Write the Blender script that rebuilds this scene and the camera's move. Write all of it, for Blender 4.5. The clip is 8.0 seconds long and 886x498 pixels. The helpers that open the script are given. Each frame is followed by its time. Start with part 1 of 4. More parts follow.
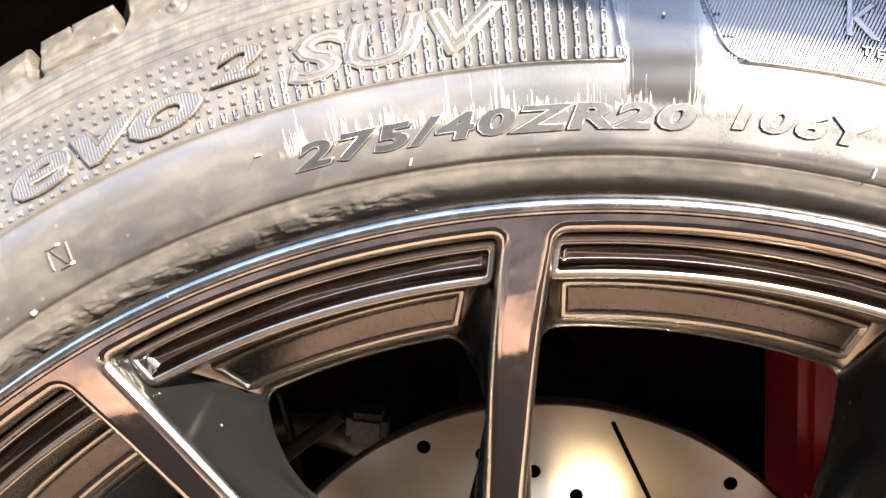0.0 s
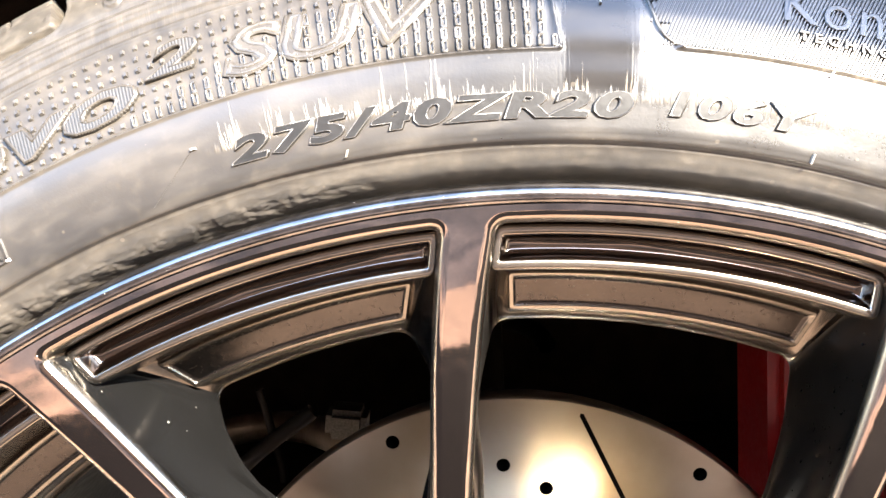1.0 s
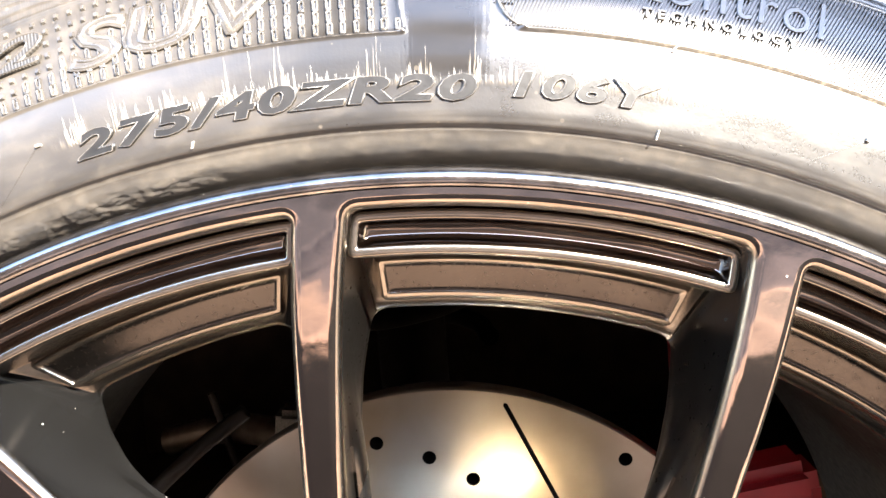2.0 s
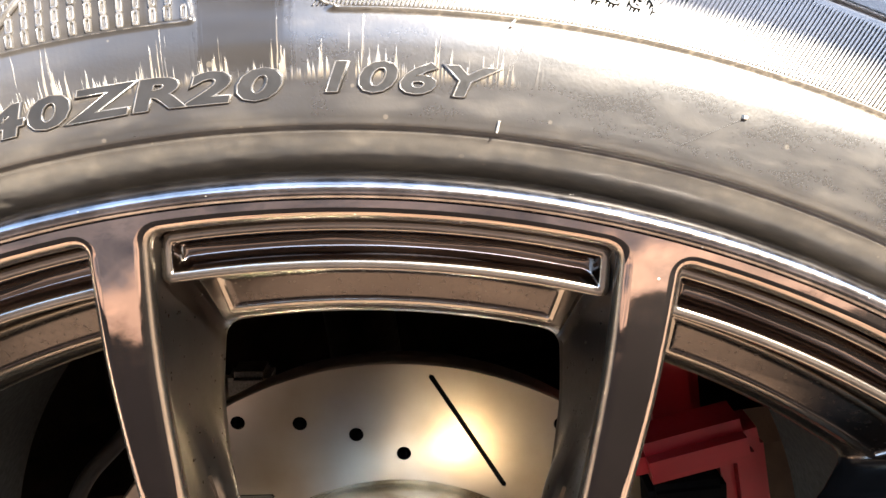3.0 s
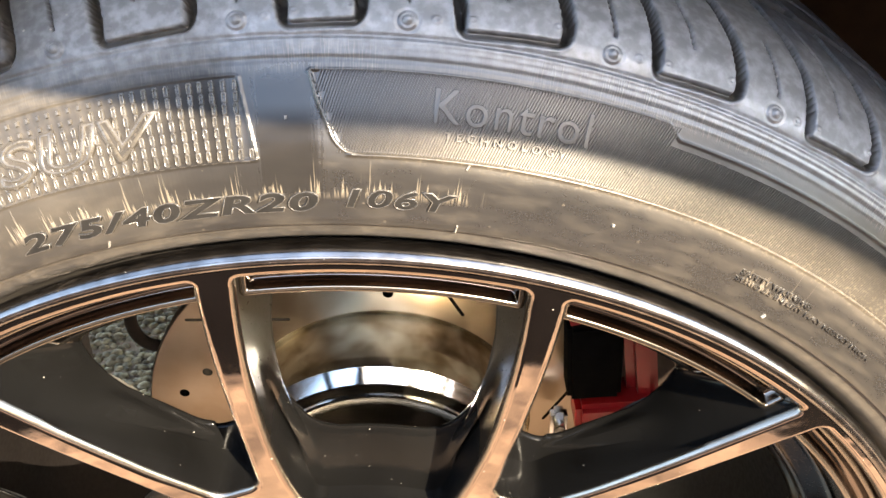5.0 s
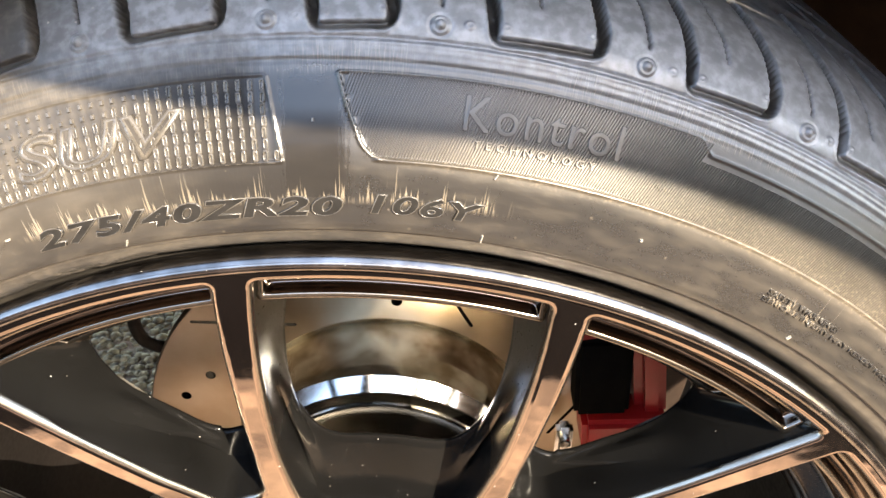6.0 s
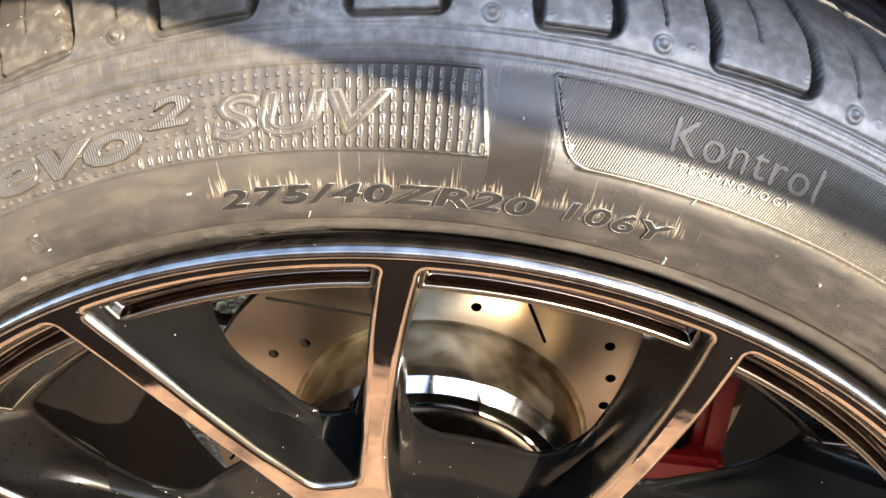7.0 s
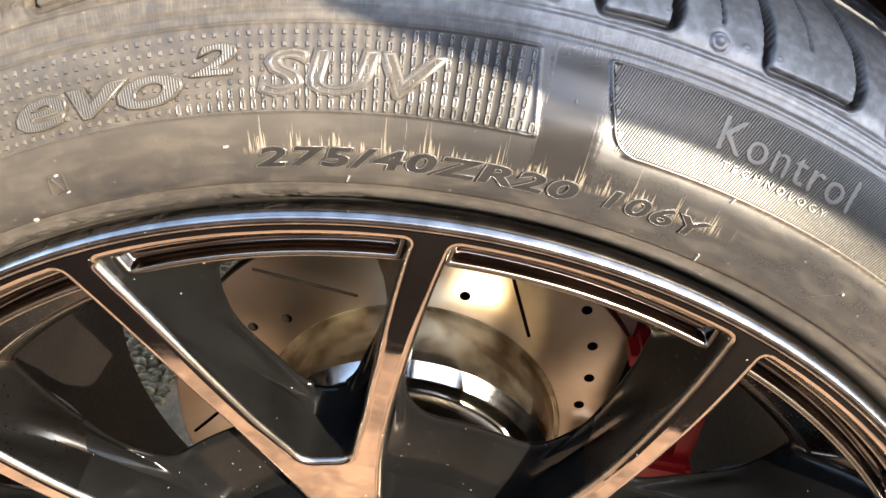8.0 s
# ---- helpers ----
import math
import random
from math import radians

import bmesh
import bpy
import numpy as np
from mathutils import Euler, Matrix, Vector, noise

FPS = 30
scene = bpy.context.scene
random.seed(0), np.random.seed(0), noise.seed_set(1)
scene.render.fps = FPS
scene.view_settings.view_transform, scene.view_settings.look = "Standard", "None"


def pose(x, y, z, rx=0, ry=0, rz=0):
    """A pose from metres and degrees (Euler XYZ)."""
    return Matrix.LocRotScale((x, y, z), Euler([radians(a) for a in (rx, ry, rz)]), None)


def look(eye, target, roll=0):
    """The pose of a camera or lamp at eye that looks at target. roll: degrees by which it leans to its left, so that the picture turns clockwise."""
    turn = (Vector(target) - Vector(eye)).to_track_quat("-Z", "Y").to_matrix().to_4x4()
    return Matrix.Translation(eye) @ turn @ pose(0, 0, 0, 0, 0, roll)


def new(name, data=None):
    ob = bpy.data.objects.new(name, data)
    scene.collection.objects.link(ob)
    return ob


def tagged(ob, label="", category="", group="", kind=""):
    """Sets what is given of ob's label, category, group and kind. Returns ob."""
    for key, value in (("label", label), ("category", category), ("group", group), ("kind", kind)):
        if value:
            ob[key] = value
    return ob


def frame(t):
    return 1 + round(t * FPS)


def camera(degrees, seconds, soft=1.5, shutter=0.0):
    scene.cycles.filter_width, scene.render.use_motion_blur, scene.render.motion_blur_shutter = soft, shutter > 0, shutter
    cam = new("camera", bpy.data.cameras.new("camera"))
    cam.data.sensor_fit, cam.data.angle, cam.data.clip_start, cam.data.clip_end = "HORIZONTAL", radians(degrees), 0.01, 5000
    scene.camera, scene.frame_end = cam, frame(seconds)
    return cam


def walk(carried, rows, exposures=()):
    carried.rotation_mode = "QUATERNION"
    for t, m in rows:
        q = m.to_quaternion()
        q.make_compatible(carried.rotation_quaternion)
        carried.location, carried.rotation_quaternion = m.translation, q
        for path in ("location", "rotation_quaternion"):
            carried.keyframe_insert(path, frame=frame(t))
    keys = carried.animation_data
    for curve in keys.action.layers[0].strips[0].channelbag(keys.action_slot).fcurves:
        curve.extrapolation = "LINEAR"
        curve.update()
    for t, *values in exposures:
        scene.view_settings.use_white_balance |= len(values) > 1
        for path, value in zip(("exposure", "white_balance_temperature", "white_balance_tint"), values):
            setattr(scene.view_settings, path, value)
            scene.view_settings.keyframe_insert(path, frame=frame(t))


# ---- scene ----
# ---- camera ----
ZC = 0.362  # height of the wheel's axle
cam = camera(55.72, 8.0)
ROWS = [
    (0.0, -0.0187, -0.2078, 0.2909, 81.66, 2.75, 2.68),
    (0.5, -0.0159, -0.2056, 0.2894, 81.52, 2.96, 2.72),
    (1.0, -0.0048, -0.2054, 0.2888, 81.38, 3.47, 2.26),
    (1.5, 0.0088, -0.2057, 0.287, 81.4, 4.1, 1.73),
    (2.0, 0.028, -0.2039, 0.2829, 81.27, 5.3, 1.12),
    (3.3, 0.0726, -0.1511, 0.3095, 71.67, 9.23, -0.03),
    (3.5, 0.074, -0.1396, 0.3273, 68.71, 8.97, 0.28),
    (4.0, 0.0788, -0.1777, 0.3909, 61.15, 8.56, 0.87),
    (4.5, 0.0828, -0.2202, 0.4176, 55.66, 7.92, 0.56),
    (4.7, 0.0852, -0.2248, 0.4239, 54.55, 7.48, -0.18),
    (5.8, 0.0859, -0.2149, 0.4246, 54.58, 5.6, -0.62),
    (6.0, 0.0766, -0.2188, 0.4224, 55.22, 5.02, 0.29),
    (6.5, 0.0454, -0.2191, 0.4237, 55.87, 1.86, 2.52),
    (7.0, 0.0152, -0.2211, 0.4216, 55.95, -2.29, 4.09),
    (7.5, -0.0044, -0.2257, 0.4134, 55.8, -6.42, 4.34),
    (8.0, -0.0113, -0.2244, 0.4117, 55.82, -8.42, 3.9),
]
EXPOSURES = [(0.0, 4.42, 6700, 10), (2.2, 4.62, 6600, 10), (3.4, 3.72, 7050, 10), (4.1, 3.22, 8100, 10), (4.7, 3.78, 7850, 10), (5.8, 3.75, 7750, 10), (8.0, 3.6, 7300, 10)]
walk(cam, [(t, pose(x, y, z + ZC, rx, ry, rz)) for t, x, y, z, rx, ry, rz in ROWS], EXPOSURES)

# ---- world and sun ----
SUN_AZ, SUN_EL = radians(143.4), radians(32)  # azimuth clockwise from +y
world = bpy.data.worlds.new("sky")
scene.world = world
world.use_nodes = True
wn = world.node_tree
sky = wn.nodes.new("ShaderNodeTexSky")
sky.sky_type, sky.sun_disc = "NISHITA", False
sky.sun_elevation, sky.sun_rotation = SUN_EL, SUN_AZ
sky.ozone_density, sky.dust_density = 1.6, 0.7
wn.links.new(sky.outputs[0], wn.nodes["Background"].inputs[0])
wn.nodes["Background"].inputs[1].default_value = 0.15
sun = new("sun", bpy.data.lights.new("sun", "SUN"))
sun.data.energy, sun.data.angle, sun.data.color = 2.6, radians(0.55), (1.0, 0.93, 0.82)
way = Vector((math.sin(SUN_AZ) * math.cos(SUN_EL), math.cos(SUN_AZ) * math.cos(SUN_EL), math.sin(SUN_EL)))
sun.matrix_world = look(way * 10, (0, 0, 0))


# ---- materials ----
def polar_vector(tree, per_r, per_turn, per_y):
    """Coordinates round the axle: radius, angle and depth, each in noise cells."""
    n, l = tree.nodes, tree.links
    tc, sp, cb = n.new("ShaderNodeTexCoord"), n.new("ShaderNodeSeparateXYZ"), n.new("ShaderNodeCombineXYZ")
    l.new(tc.outputs["Object"], sp.inputs[0])

    def op(kind, a, b=None):
        m = n.new("ShaderNodeMath")
        m.operation = kind
        for i, v in enumerate((a, b)):
            if isinstance(v, (int, float)):
                m.inputs[i].default_value = v
            elif v is not None:
                l.new(v, m.inputs[i])
        return m.outputs[0]
    z = op("SUBTRACT", sp.outputs[2], ZC)
    r = op("SQRT", op("ADD", op("MULTIPLY", sp.outputs[0], sp.outputs[0]), op("MULTIPLY", z, z)))
    l.new(op("MULTIPLY", r, per_r), cb.inputs[0])
    l.new(op("MULTIPLY", op("ARCTAN2", sp.outputs[0], z), per_turn), cb.inputs[1])
    l.new(op("MULTIPLY", sp.outputs[1], per_y), cb.inputs[2])
    return cb.outputs[0]


def material(name, color, rough, metal=0.0, spec=0.5, second=None, scale=40.0, bump=0.0, bump_scale=300.0, rough_var=0.08, polar=None, brushed=0.0, specks=0.0, wavy=0.0):
    """A principled material with noise at two scales in colour, roughness and relief."""
    m = bpy.data.materials.new(name)
    m.use_nodes = True
    t = m.node_tree
    n, l = t.nodes, t.links
    b = n["Principled BSDF"]
    b.inputs["Metallic"].default_value = metal
    b.inputs["Specular IOR Level"].default_value = spec
    tc = n.new("ShaderNodeTexCoord")
    where = tc.outputs["Object"]
    around = polar_vector(t, *polar) if polar else where
    big, fine = n.new("ShaderNodeTexNoise"), n.new("ShaderNodeTexNoise")
    big.inputs["Scale"].default_value, big.inputs["Detail"].default_value = scale, 5
    fine.inputs["Scale"].default_value, fine.inputs["Detail"].default_value = bump_scale, 4
    l.new(where, big.inputs["Vector"])
    l.new(around, fine.inputs["Vector"])
    mix = n.new("ShaderNodeMix")
    mix.data_type = "RGBA"
    second = second or tuple(c * 0.75 for c in color)
    mix.inputs["A"].default_value, mix.inputs["B"].default_value = (*color, 1), (*second, 1)
    ramp = n.new("ShaderNodeMapRange")
    ramp.inputs[1].default_value, ramp.inputs[2].default_value = 0.35, 0.65
    l.new(big.outputs[0], ramp.inputs[0])
    l.new(ramp.outputs[0], mix.inputs["Factor"])
    l.new(mix.outputs["Result"], b.inputs["Base Color"])
    rr = n.new("ShaderNodeMapRange")
    rr.inputs[1].default_value, rr.inputs[2].default_value = 0.3, 0.7
    rr.inputs[3].default_value, rr.inputs[4].default_value = max(0.02, rough - rough_var), rough + rough_var
    l.new(fine.outputs[0], rr.inputs[0])
    l.new(rr.outputs[0], b.inputs["Roughness"])
    if brushed:  # turned on a lathe: the gloss is drawn out across the marks
        tg = n.new("ShaderNodeTangent")
        tg.direction_type, tg.axis = "RADIAL", "Y"
        b.inputs["Anisotropic"].default_value, b.inputs["Anisotropic Rotation"].default_value = brushed, 0.25
        l.new(tg.outputs[0], b.inputs["Tangent"])
    if specks:  # grains of pale dust, some way apart
        cells = n.new("ShaderNodeTexVoronoi")
        cells.inputs["Scale"].default_value = specks
        l.new(where, cells.inputs["Vector"])
        near = n.new("ShaderNodeMath")
        near.operation = "LESS_THAN"
        l.new(cells.outputs["Distance"], near.inputs[0])
        some = n.new("ShaderNodeMapRange")  # their size differs, and most cells have none
        l.new(cells.outputs["Color"], some.inputs[0])
        some.inputs[1].default_value, some.inputs[2].default_value = 0.45, 0.9
        some.inputs[3].default_value, some.inputs[4].default_value = 0.0, 0.07
        l.new(some.outputs[0], near.inputs[1])
        dusty = n.new("ShaderNodeMix")
        dusty.data_type = "RGBA"
        dusty.inputs["B"].default_value = (0.35, 0.33, 0.3, 1)
        l.new(near.outputs[0], dusty.inputs["Factor"])
        l.new(mix.outputs["Result"], dusty.inputs["A"])
        l.new(dusty.outputs["Result"], b.inputs["Base Color"])
        dull = n.new("ShaderNodeMath")
        dull.operation = "SUBTRACT"
        dull.inputs[0].default_value = metal
        l.new(near.outputs[0], dull.inputs[1])
        dull.use_clamp = True
        l.new(dull.outputs[0], b.inputs["Metallic"])
    if wavy:  # the slow unevenness of a cast and plated surface
        slow, swell = n.new("ShaderNodeTexNoise"), n.new("ShaderNodeBump")
        slow.inputs["Scale"].default_value, slow.inputs["Detail"].default_value = 38.0, 2
        l.new(where, slow.inputs["Vector"])
        swell.inputs["Strength"].default_value, swell.inputs["Distance"].default_value = 1.0, wavy
        l.new(slow.outputs[0], swell.inputs["Height"])
        l.new(swell.outputs[0], b.inputs["Normal"])
    if bump:
        bp = n.new("ShaderNodeBump")
        if wavy:
            l.new(swell.outputs[0], bp.inputs["Normal"])
        bp.inputs["Strength"].default_value, bp.inputs["Distance"].default_value = 1.0, bump
        l.new(fine.outputs[0], bp.inputs["Height"])
        l.new(bp.outputs[0], b.inputs["Normal"])
    return m




def rubber_material():
    """Dressed tyre rubber: dust, radial runs above the size marking, one wiped patch, fine grain."""
    m = bpy.data.materials.new("tyre_rubber")
    m.use_nodes = True
    t = m.node_tree
    n, l = t.nodes, t.links
    b = n["Principled BSDF"]

    def op(kind, a, c=None, d=None):
        q = n.new("ShaderNodeMath")
        q.operation = kind
        for i, v in enumerate((a, c, d)):
            if isinstance(v, (int, float)):
                q.inputs[i].default_value = v
            elif v is not None:
                l.new(v, q.inputs[i])
        return q.outputs[0]

    def step(v, lo, hi):
        q = n.new("ShaderNodeMapRange")
        q.interpolation_type = "SMOOTHSTEP"
        l.new(v, q.inputs[0])
        q.inputs[1].default_value, q.inputs[2].default_value = lo, hi
        return q.outputs[0]

    def noise_of(vector, scale, detail=4):
        q = n.new("ShaderNodeTexNoise")
        q.inputs["Scale"].default_value, q.inputs["Detail"].default_value = scale, detail
        l.new(vector, q.inputs["Vector"])
        return q.outputs[0]
    place = n.new("ShaderNodeTexCoord").outputs["Object"]
    polar = polar_vector(t, 1000.0, 57.2958, 1000.0)  # millimetres, degrees, millimetres
    sp = n.new("ShaderNodeSeparateXYZ")
    l.new(polar, sp.inputs[0])
    r, deg = sp.outputs[0], sp.outputs[1]
    cloud, grain, spots = noise_of(place, 22.0), noise_of(place, 1400.0, 3), noise_of(place, 260.0, 5)
    # runs: thin in angle, long in radius, ending at different heights above the marking
    run_vec = n.new("ShaderNodeCombineXYZ")
    l.new(op("MULTIPLY", deg, 7.0), run_vec.inputs[0])
    l.new(op("MULTIPLY", r, 0.05), run_vec.inputs[1])
    runs = noise_of(run_vec.outputs[0], 1.0, 3)
    tuft = n.new("ShaderNodeCombineXYZ")
    l.new(op("MULTIPLY", deg, 0.9), tuft.inputs[0])
    tufts = step(noise_of(tuft.outputs[0], 1.0, 3), 0.42, 0.66)
    tall = op("MULTIPLY", op("SUBTRACT", runs, 0.47), op("ADD", 7.0, op("MULTIPLY", tufts, 75.0)))
    over = op("SUBTRACT", r, 294.5)
    reach = op("MULTIPLY", step(op("SUBTRACT", tall, over), 0.0, 3.0), step(over, 13.0, 0.0))
    zone = op("MULTIPLY", op("MULTIPLY", step(r, 292.0, 295.0), step(r, 306.5, 303.5)), op("ADD", op("MULTIPLY", step(deg, -14.5, -13.0), step(deg, 17.0, 15.0)), op("MULTIPLY", step(deg, 34.6, 35.2), step(deg, 40.2, 39.2))))
    run = op("MULTIPLY", reach, zone)
    film_vec = n.new("ShaderNodeCombineXYZ")
    l.new(op("MULTIPLY", deg, 13.0), film_vec.inputs[0])
    l.new(op("MULTIPLY", r, 0.16), film_vec.inputs[1])
    upper = op("MULTIPLY", op("MULTIPLY", step(r, 327.5, 330.0), step(r, 340.5, 335.5)), step(noise_of(film_vec.outputs[0], 1.0, 3), 0.46, 0.74))
    upper = op("MULTIPLY", upper, op("ADD", 0.25, op("MULTIPLY", step(noise_of(place, 25.0, 2), 0.35, 0.6), step(deg, 0.0, 9.0))))
    # wiped patch between the two moulded fields
    wob = op("ADD", op("MULTIPLY", op("SUBTRACT", spots, 0.5), 0.7), op("MULTIPLY", op("SUBTRACT", runs, 0.5), 1.2))
    patch = op("MULTIPLY", op("MULTIPLY", step(op("ADD", deg, wob), 3.0, 3.5), step(op("ADD", deg, wob), 7.3, 6.0)), op("MULTIPLY", step(r, 293.0, 297.0), step(r, 334.0, 323.0)))
    damp = op("MULTIPLY", op("MULTIPLY", step(op("ADD", deg, op("MULTIPLY", wob, 2.0)), -10.0, 2.0), step(op("ADD", deg, wob), 7.3, 6.0)), op("MULTIPLY", step(r, 288.0, 297.0), step(r, 334.0, 323.0)))
    field = op("MULTIPLY", op("MULTIPLY", step(op("ADD", deg, wob), 2.6, 1.0), step(r, 303.5, 306.5)), step(r, 350.0, 340.0))
    tread = step(r, 338.0, 346.0)
    bead = step(r, 283.6, 282.6)
    # browner and more matt on one side of the wiped patch, less so on the other
    dull = op("MULTIPLY", step(op("ADD", deg, op("MULTIPLY", op("SUBTRACT", cloud, 0.5), 14.0)), 9.0, -6.0), step(r, 283.0, 300.0))
    smear_vec = n.new("ShaderNodeCombineXYZ")
    l.new(op("MULTIPLY", deg, 0.35), smear_vec.inputs[0])
    l.new(op("MULTIPLY", r, 0.22), smear_vec.inputs[1])
    smears = noise_of(smear_vec.outputs[0], 1.0, 5)
    dust = op("ADD", op("MULTIPLY", step(cloud, 0.3, 0.7), 0.07), op("ADD", op("MULTIPLY", step(spots, 0.5, 0.8), 0.08), op("MULTIPLY", step(smears, 0.42, 0.7), 0.08)))
    # dusty tan along the panel's foot, with sunlight put into the colour
    sunlit_dust = op("MULTIPLY", op("MULTIPLY", step(deg, 6.5, 18.0), step(r, 303.0, 307.0)), step(r, 319.0, 309.0))
    sunlit_dust = op("ADD", op("MULTIPLY", sunlit_dust, op("ADD", 0.2, op("MULTIPLY", step(noise_of(place, 900.0, 2), 0.5, 0.7), 0.5))), op("MULTIPLY", step(deg, 20.0, 34.0), 0.09))
    dust = op("ADD", op("ADD", dust, sunlit_dust), op("MULTIPLY", dull, 0.09))
    dust = op("ADD", dust, op("MULTIPLY", tread, op("ADD", 0.04, op("MULTIPLY", op("MULTIPLY", step(spots, 0.42, 0.66), step(cloud, 0.35, 0.6)), 0.25))))
    dust = op("ADD", dust, op("ADD", op("MULTIPLY", bead, op("ADD", 0.06, op("MULTIPLY", step(spots, 0.35, 0.65), 0.07))), op("MULTIPLY", field, op("MULTIPLY", step(spots, 0.35, 0.65), 0.07))))
    dust = op("MULTIPLY", dust, op("SUBTRACT", 1.0, op("MULTIPLY", op("MAXIMUM", patch, damp), 0.85)))
    dust = op("ADD", dust, op("ADD", op("MULTIPLY", run, 0.7), op("MULTIPLY", upper, 0.75)))
    # below the ribbed panel the dressing is thick and glossy, with smears wiped through it
    wet = op("MULTIPLY", op("MULTIPLY", step(op("ADD", deg, wob), 6.5, 8.5), step(r, 304.5, 301.0)), step(r, 283.0, 287.0))
    dust = op("MULTIPLY", dust, op("SUBTRACT", 1.0, op("MULTIPLY", wet, op("SUBTRACT", 0.75, op("MULTIPLY", step(smears, 0.45, 0.65), 0.35)))))
    dust = op("ADD", dust, op("MULTIPLY", op("MULTIPLY", run, wet), 0.45))
    panel = op("MULTIPLY", op("MULTIPLY", step(deg, 6.0, 8.0), step(r, 305.5, 307.0)), step(r, 329.5, 328.0))
    cells = n.new("ShaderNodeTexVoronoi")  # grains of pale grit on the tread
    cells.inputs["Scale"].default_value = 210
    l.new(place, cells.inputs["Vector"])
    hue = n.new("ShaderNodeSeparateXYZ")
    l.new(cells.outputs["Color"], hue.inputs[0])
    grit = op("LESS_THAN", cells.outputs["Distance"], op("MULTIPLY", step(hue.outputs[0], 0.55, 1.0), 0.13))
    dust = op("ADD", dust, op("MULTIPLY", grit, op("ADD", 0.2, op("MULTIPLY", tread, 1.3))))
    mix = n.new("ShaderNodeMix")
    mix.data_type, mix.clamp_factor = "RGBA", False
    mix.inputs["A"].default_value, mix.inputs["B"].default_value = (0.012, 0.011, 0.0105, 1), (0.155, 0.128, 0.095, 1)
    l.new(dust, mix.inputs["Factor"])
    # grooves keep the darker colour, in place of their shade
    groove_shade = n.new("ShaderNodeAttribute")
    groove_shade.attribute_name = "groove_shade"
    worn = n.new("ShaderNodeMix")  # worn grey tread, its shaded side painted lighter and bluer in place of skylight
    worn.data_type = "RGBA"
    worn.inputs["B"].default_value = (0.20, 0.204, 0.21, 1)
    l.new(op("MULTIPLY", op("MULTIPLY", step(r, 327.0, 341.0), op("MULTIPLY", op("SUBTRACT", 1.0, groove_shade.outputs["Fac"]), op("ADD", 0.04, op("MULTIPLY", step(deg, -12.0, -5.0), 0.96)))), op("ADD", 0.5, op("MULTIPLY", step(spots, 0.35, 0.7), 0.5))), worn.inputs["Factor"])
    l.new(mix.outputs["Result"], worn.inputs["A"])
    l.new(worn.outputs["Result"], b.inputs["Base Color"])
    l.new(op("SUBTRACT", 0.9, op("ADD", op("ADD", op("ADD", op("MULTIPLY", damp, 0.3), op("MULTIPLY", patch, 0.2)), op("ADD", op("MULTIPLY", step(r, 309.0, 303.0), 0.28), op("MULTIPLY", op("MULTIPLY", tread, dull), 0.45))), op("ADD", op("MULTIPLY", panel, 0.15), op("MULTIPLY", field, 0.5)))), b.inputs["Specular IOR Level"])
    rough = op("ADD", op("ADD", 0.245, op("MULTIPLY", op("ADD", grain, cloud), 0.07)), op("ADD", op("MULTIPLY", tread, 0.13), op("ADD", op("MULTIPLY", dull, 0.05), op("MULTIPLY", bead, 0.2))))
    rough = op("ADD", op("SUBTRACT", rough, op("MULTIPLY", patch, 0.15)), op("ADD", op("SUBTRACT", op("MULTIPLY", field, 0.05), op("MULTIPLY", wet, 0.03)), op("MULTIPLY", op("SUBTRACT", smears, 0.5), 0.12)))
    l.new(rough, b.inputs["Roughness"])
    bp = n.new("ShaderNodeBump")
    bp.inputs["Strength"].default_value, bp.inputs["Distance"].default_value = 1.0, 0.0003
    rough_skin = op("MULTIPLY", op("ADD", op("MULTIPLY", grain, 0.07), op("MULTIPLY", spots, 0.07)), op("SUBTRACT", 1.0, op("MULTIPLY", patch, 0.9)))
    l.new(op("ADD", rough_skin, op("ADD", op("MULTIPLY", run, 0.5), op("MULTIPLY", upper, 0.2))), bp.inputs["Height"])
    l.new(bp.outputs[0], b.inputs["Normal"])
    return m


RUBBER = rubber_material()
INK = material("moulded_letter", (0.0072, 0.0067, 0.0062), 0.37, 0, 0.33, (0.012, 0.011, 0.010), 200, 0.00002, 900, 0.05)
CHROME = material("smoked_chrome", (0.34, 0.28, 0.24), 0.07, 1.0, 0.5, (0.29, 0.235, 0.20), 30, 0.000008, 500, 0.025, specks=170, wavy=0.0005)
# darker copy of the chrome, with the pockets' dark reflections in the colour
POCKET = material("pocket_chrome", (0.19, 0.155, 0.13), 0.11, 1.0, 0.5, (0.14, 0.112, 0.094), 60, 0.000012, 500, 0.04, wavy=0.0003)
LIP = material("scuffed_chrome", (0.27, 0.25, 0.237), 0.21, 1.0, 0.5, (0.15, 0.138, 0.13), 120, 0.000015, 700, 0.06, specks=420, wavy=0.0002)
# near-black recess walls: their dark reflections and shade are put into the colour
INFILL = material("gloss_black_recess", (0.0045, 0.0044, 0.0043), 0.2, 0.0, 0.15, (0.003, 0.0029, 0.0028), 25, 0.000002, 300, 0.06, specks=230, wavy=0.0002)
SATIN = material("satin_panel", (0.082, 0.072, 0.064), 0.24, 1.0, 0.5, (0.06, 0.052, 0.047), 30, 0.0, 600, 0.05)
GLOSS = material("dark_chrome", (0.10, 0.094, 0.088), 0.16, 1.0, 0.5, (0.075, 0.07, 0.066), 25, 0.000002, 300, 0.03, specks=260, wavy=0.0003)
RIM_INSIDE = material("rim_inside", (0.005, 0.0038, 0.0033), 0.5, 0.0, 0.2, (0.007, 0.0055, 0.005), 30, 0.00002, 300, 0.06)
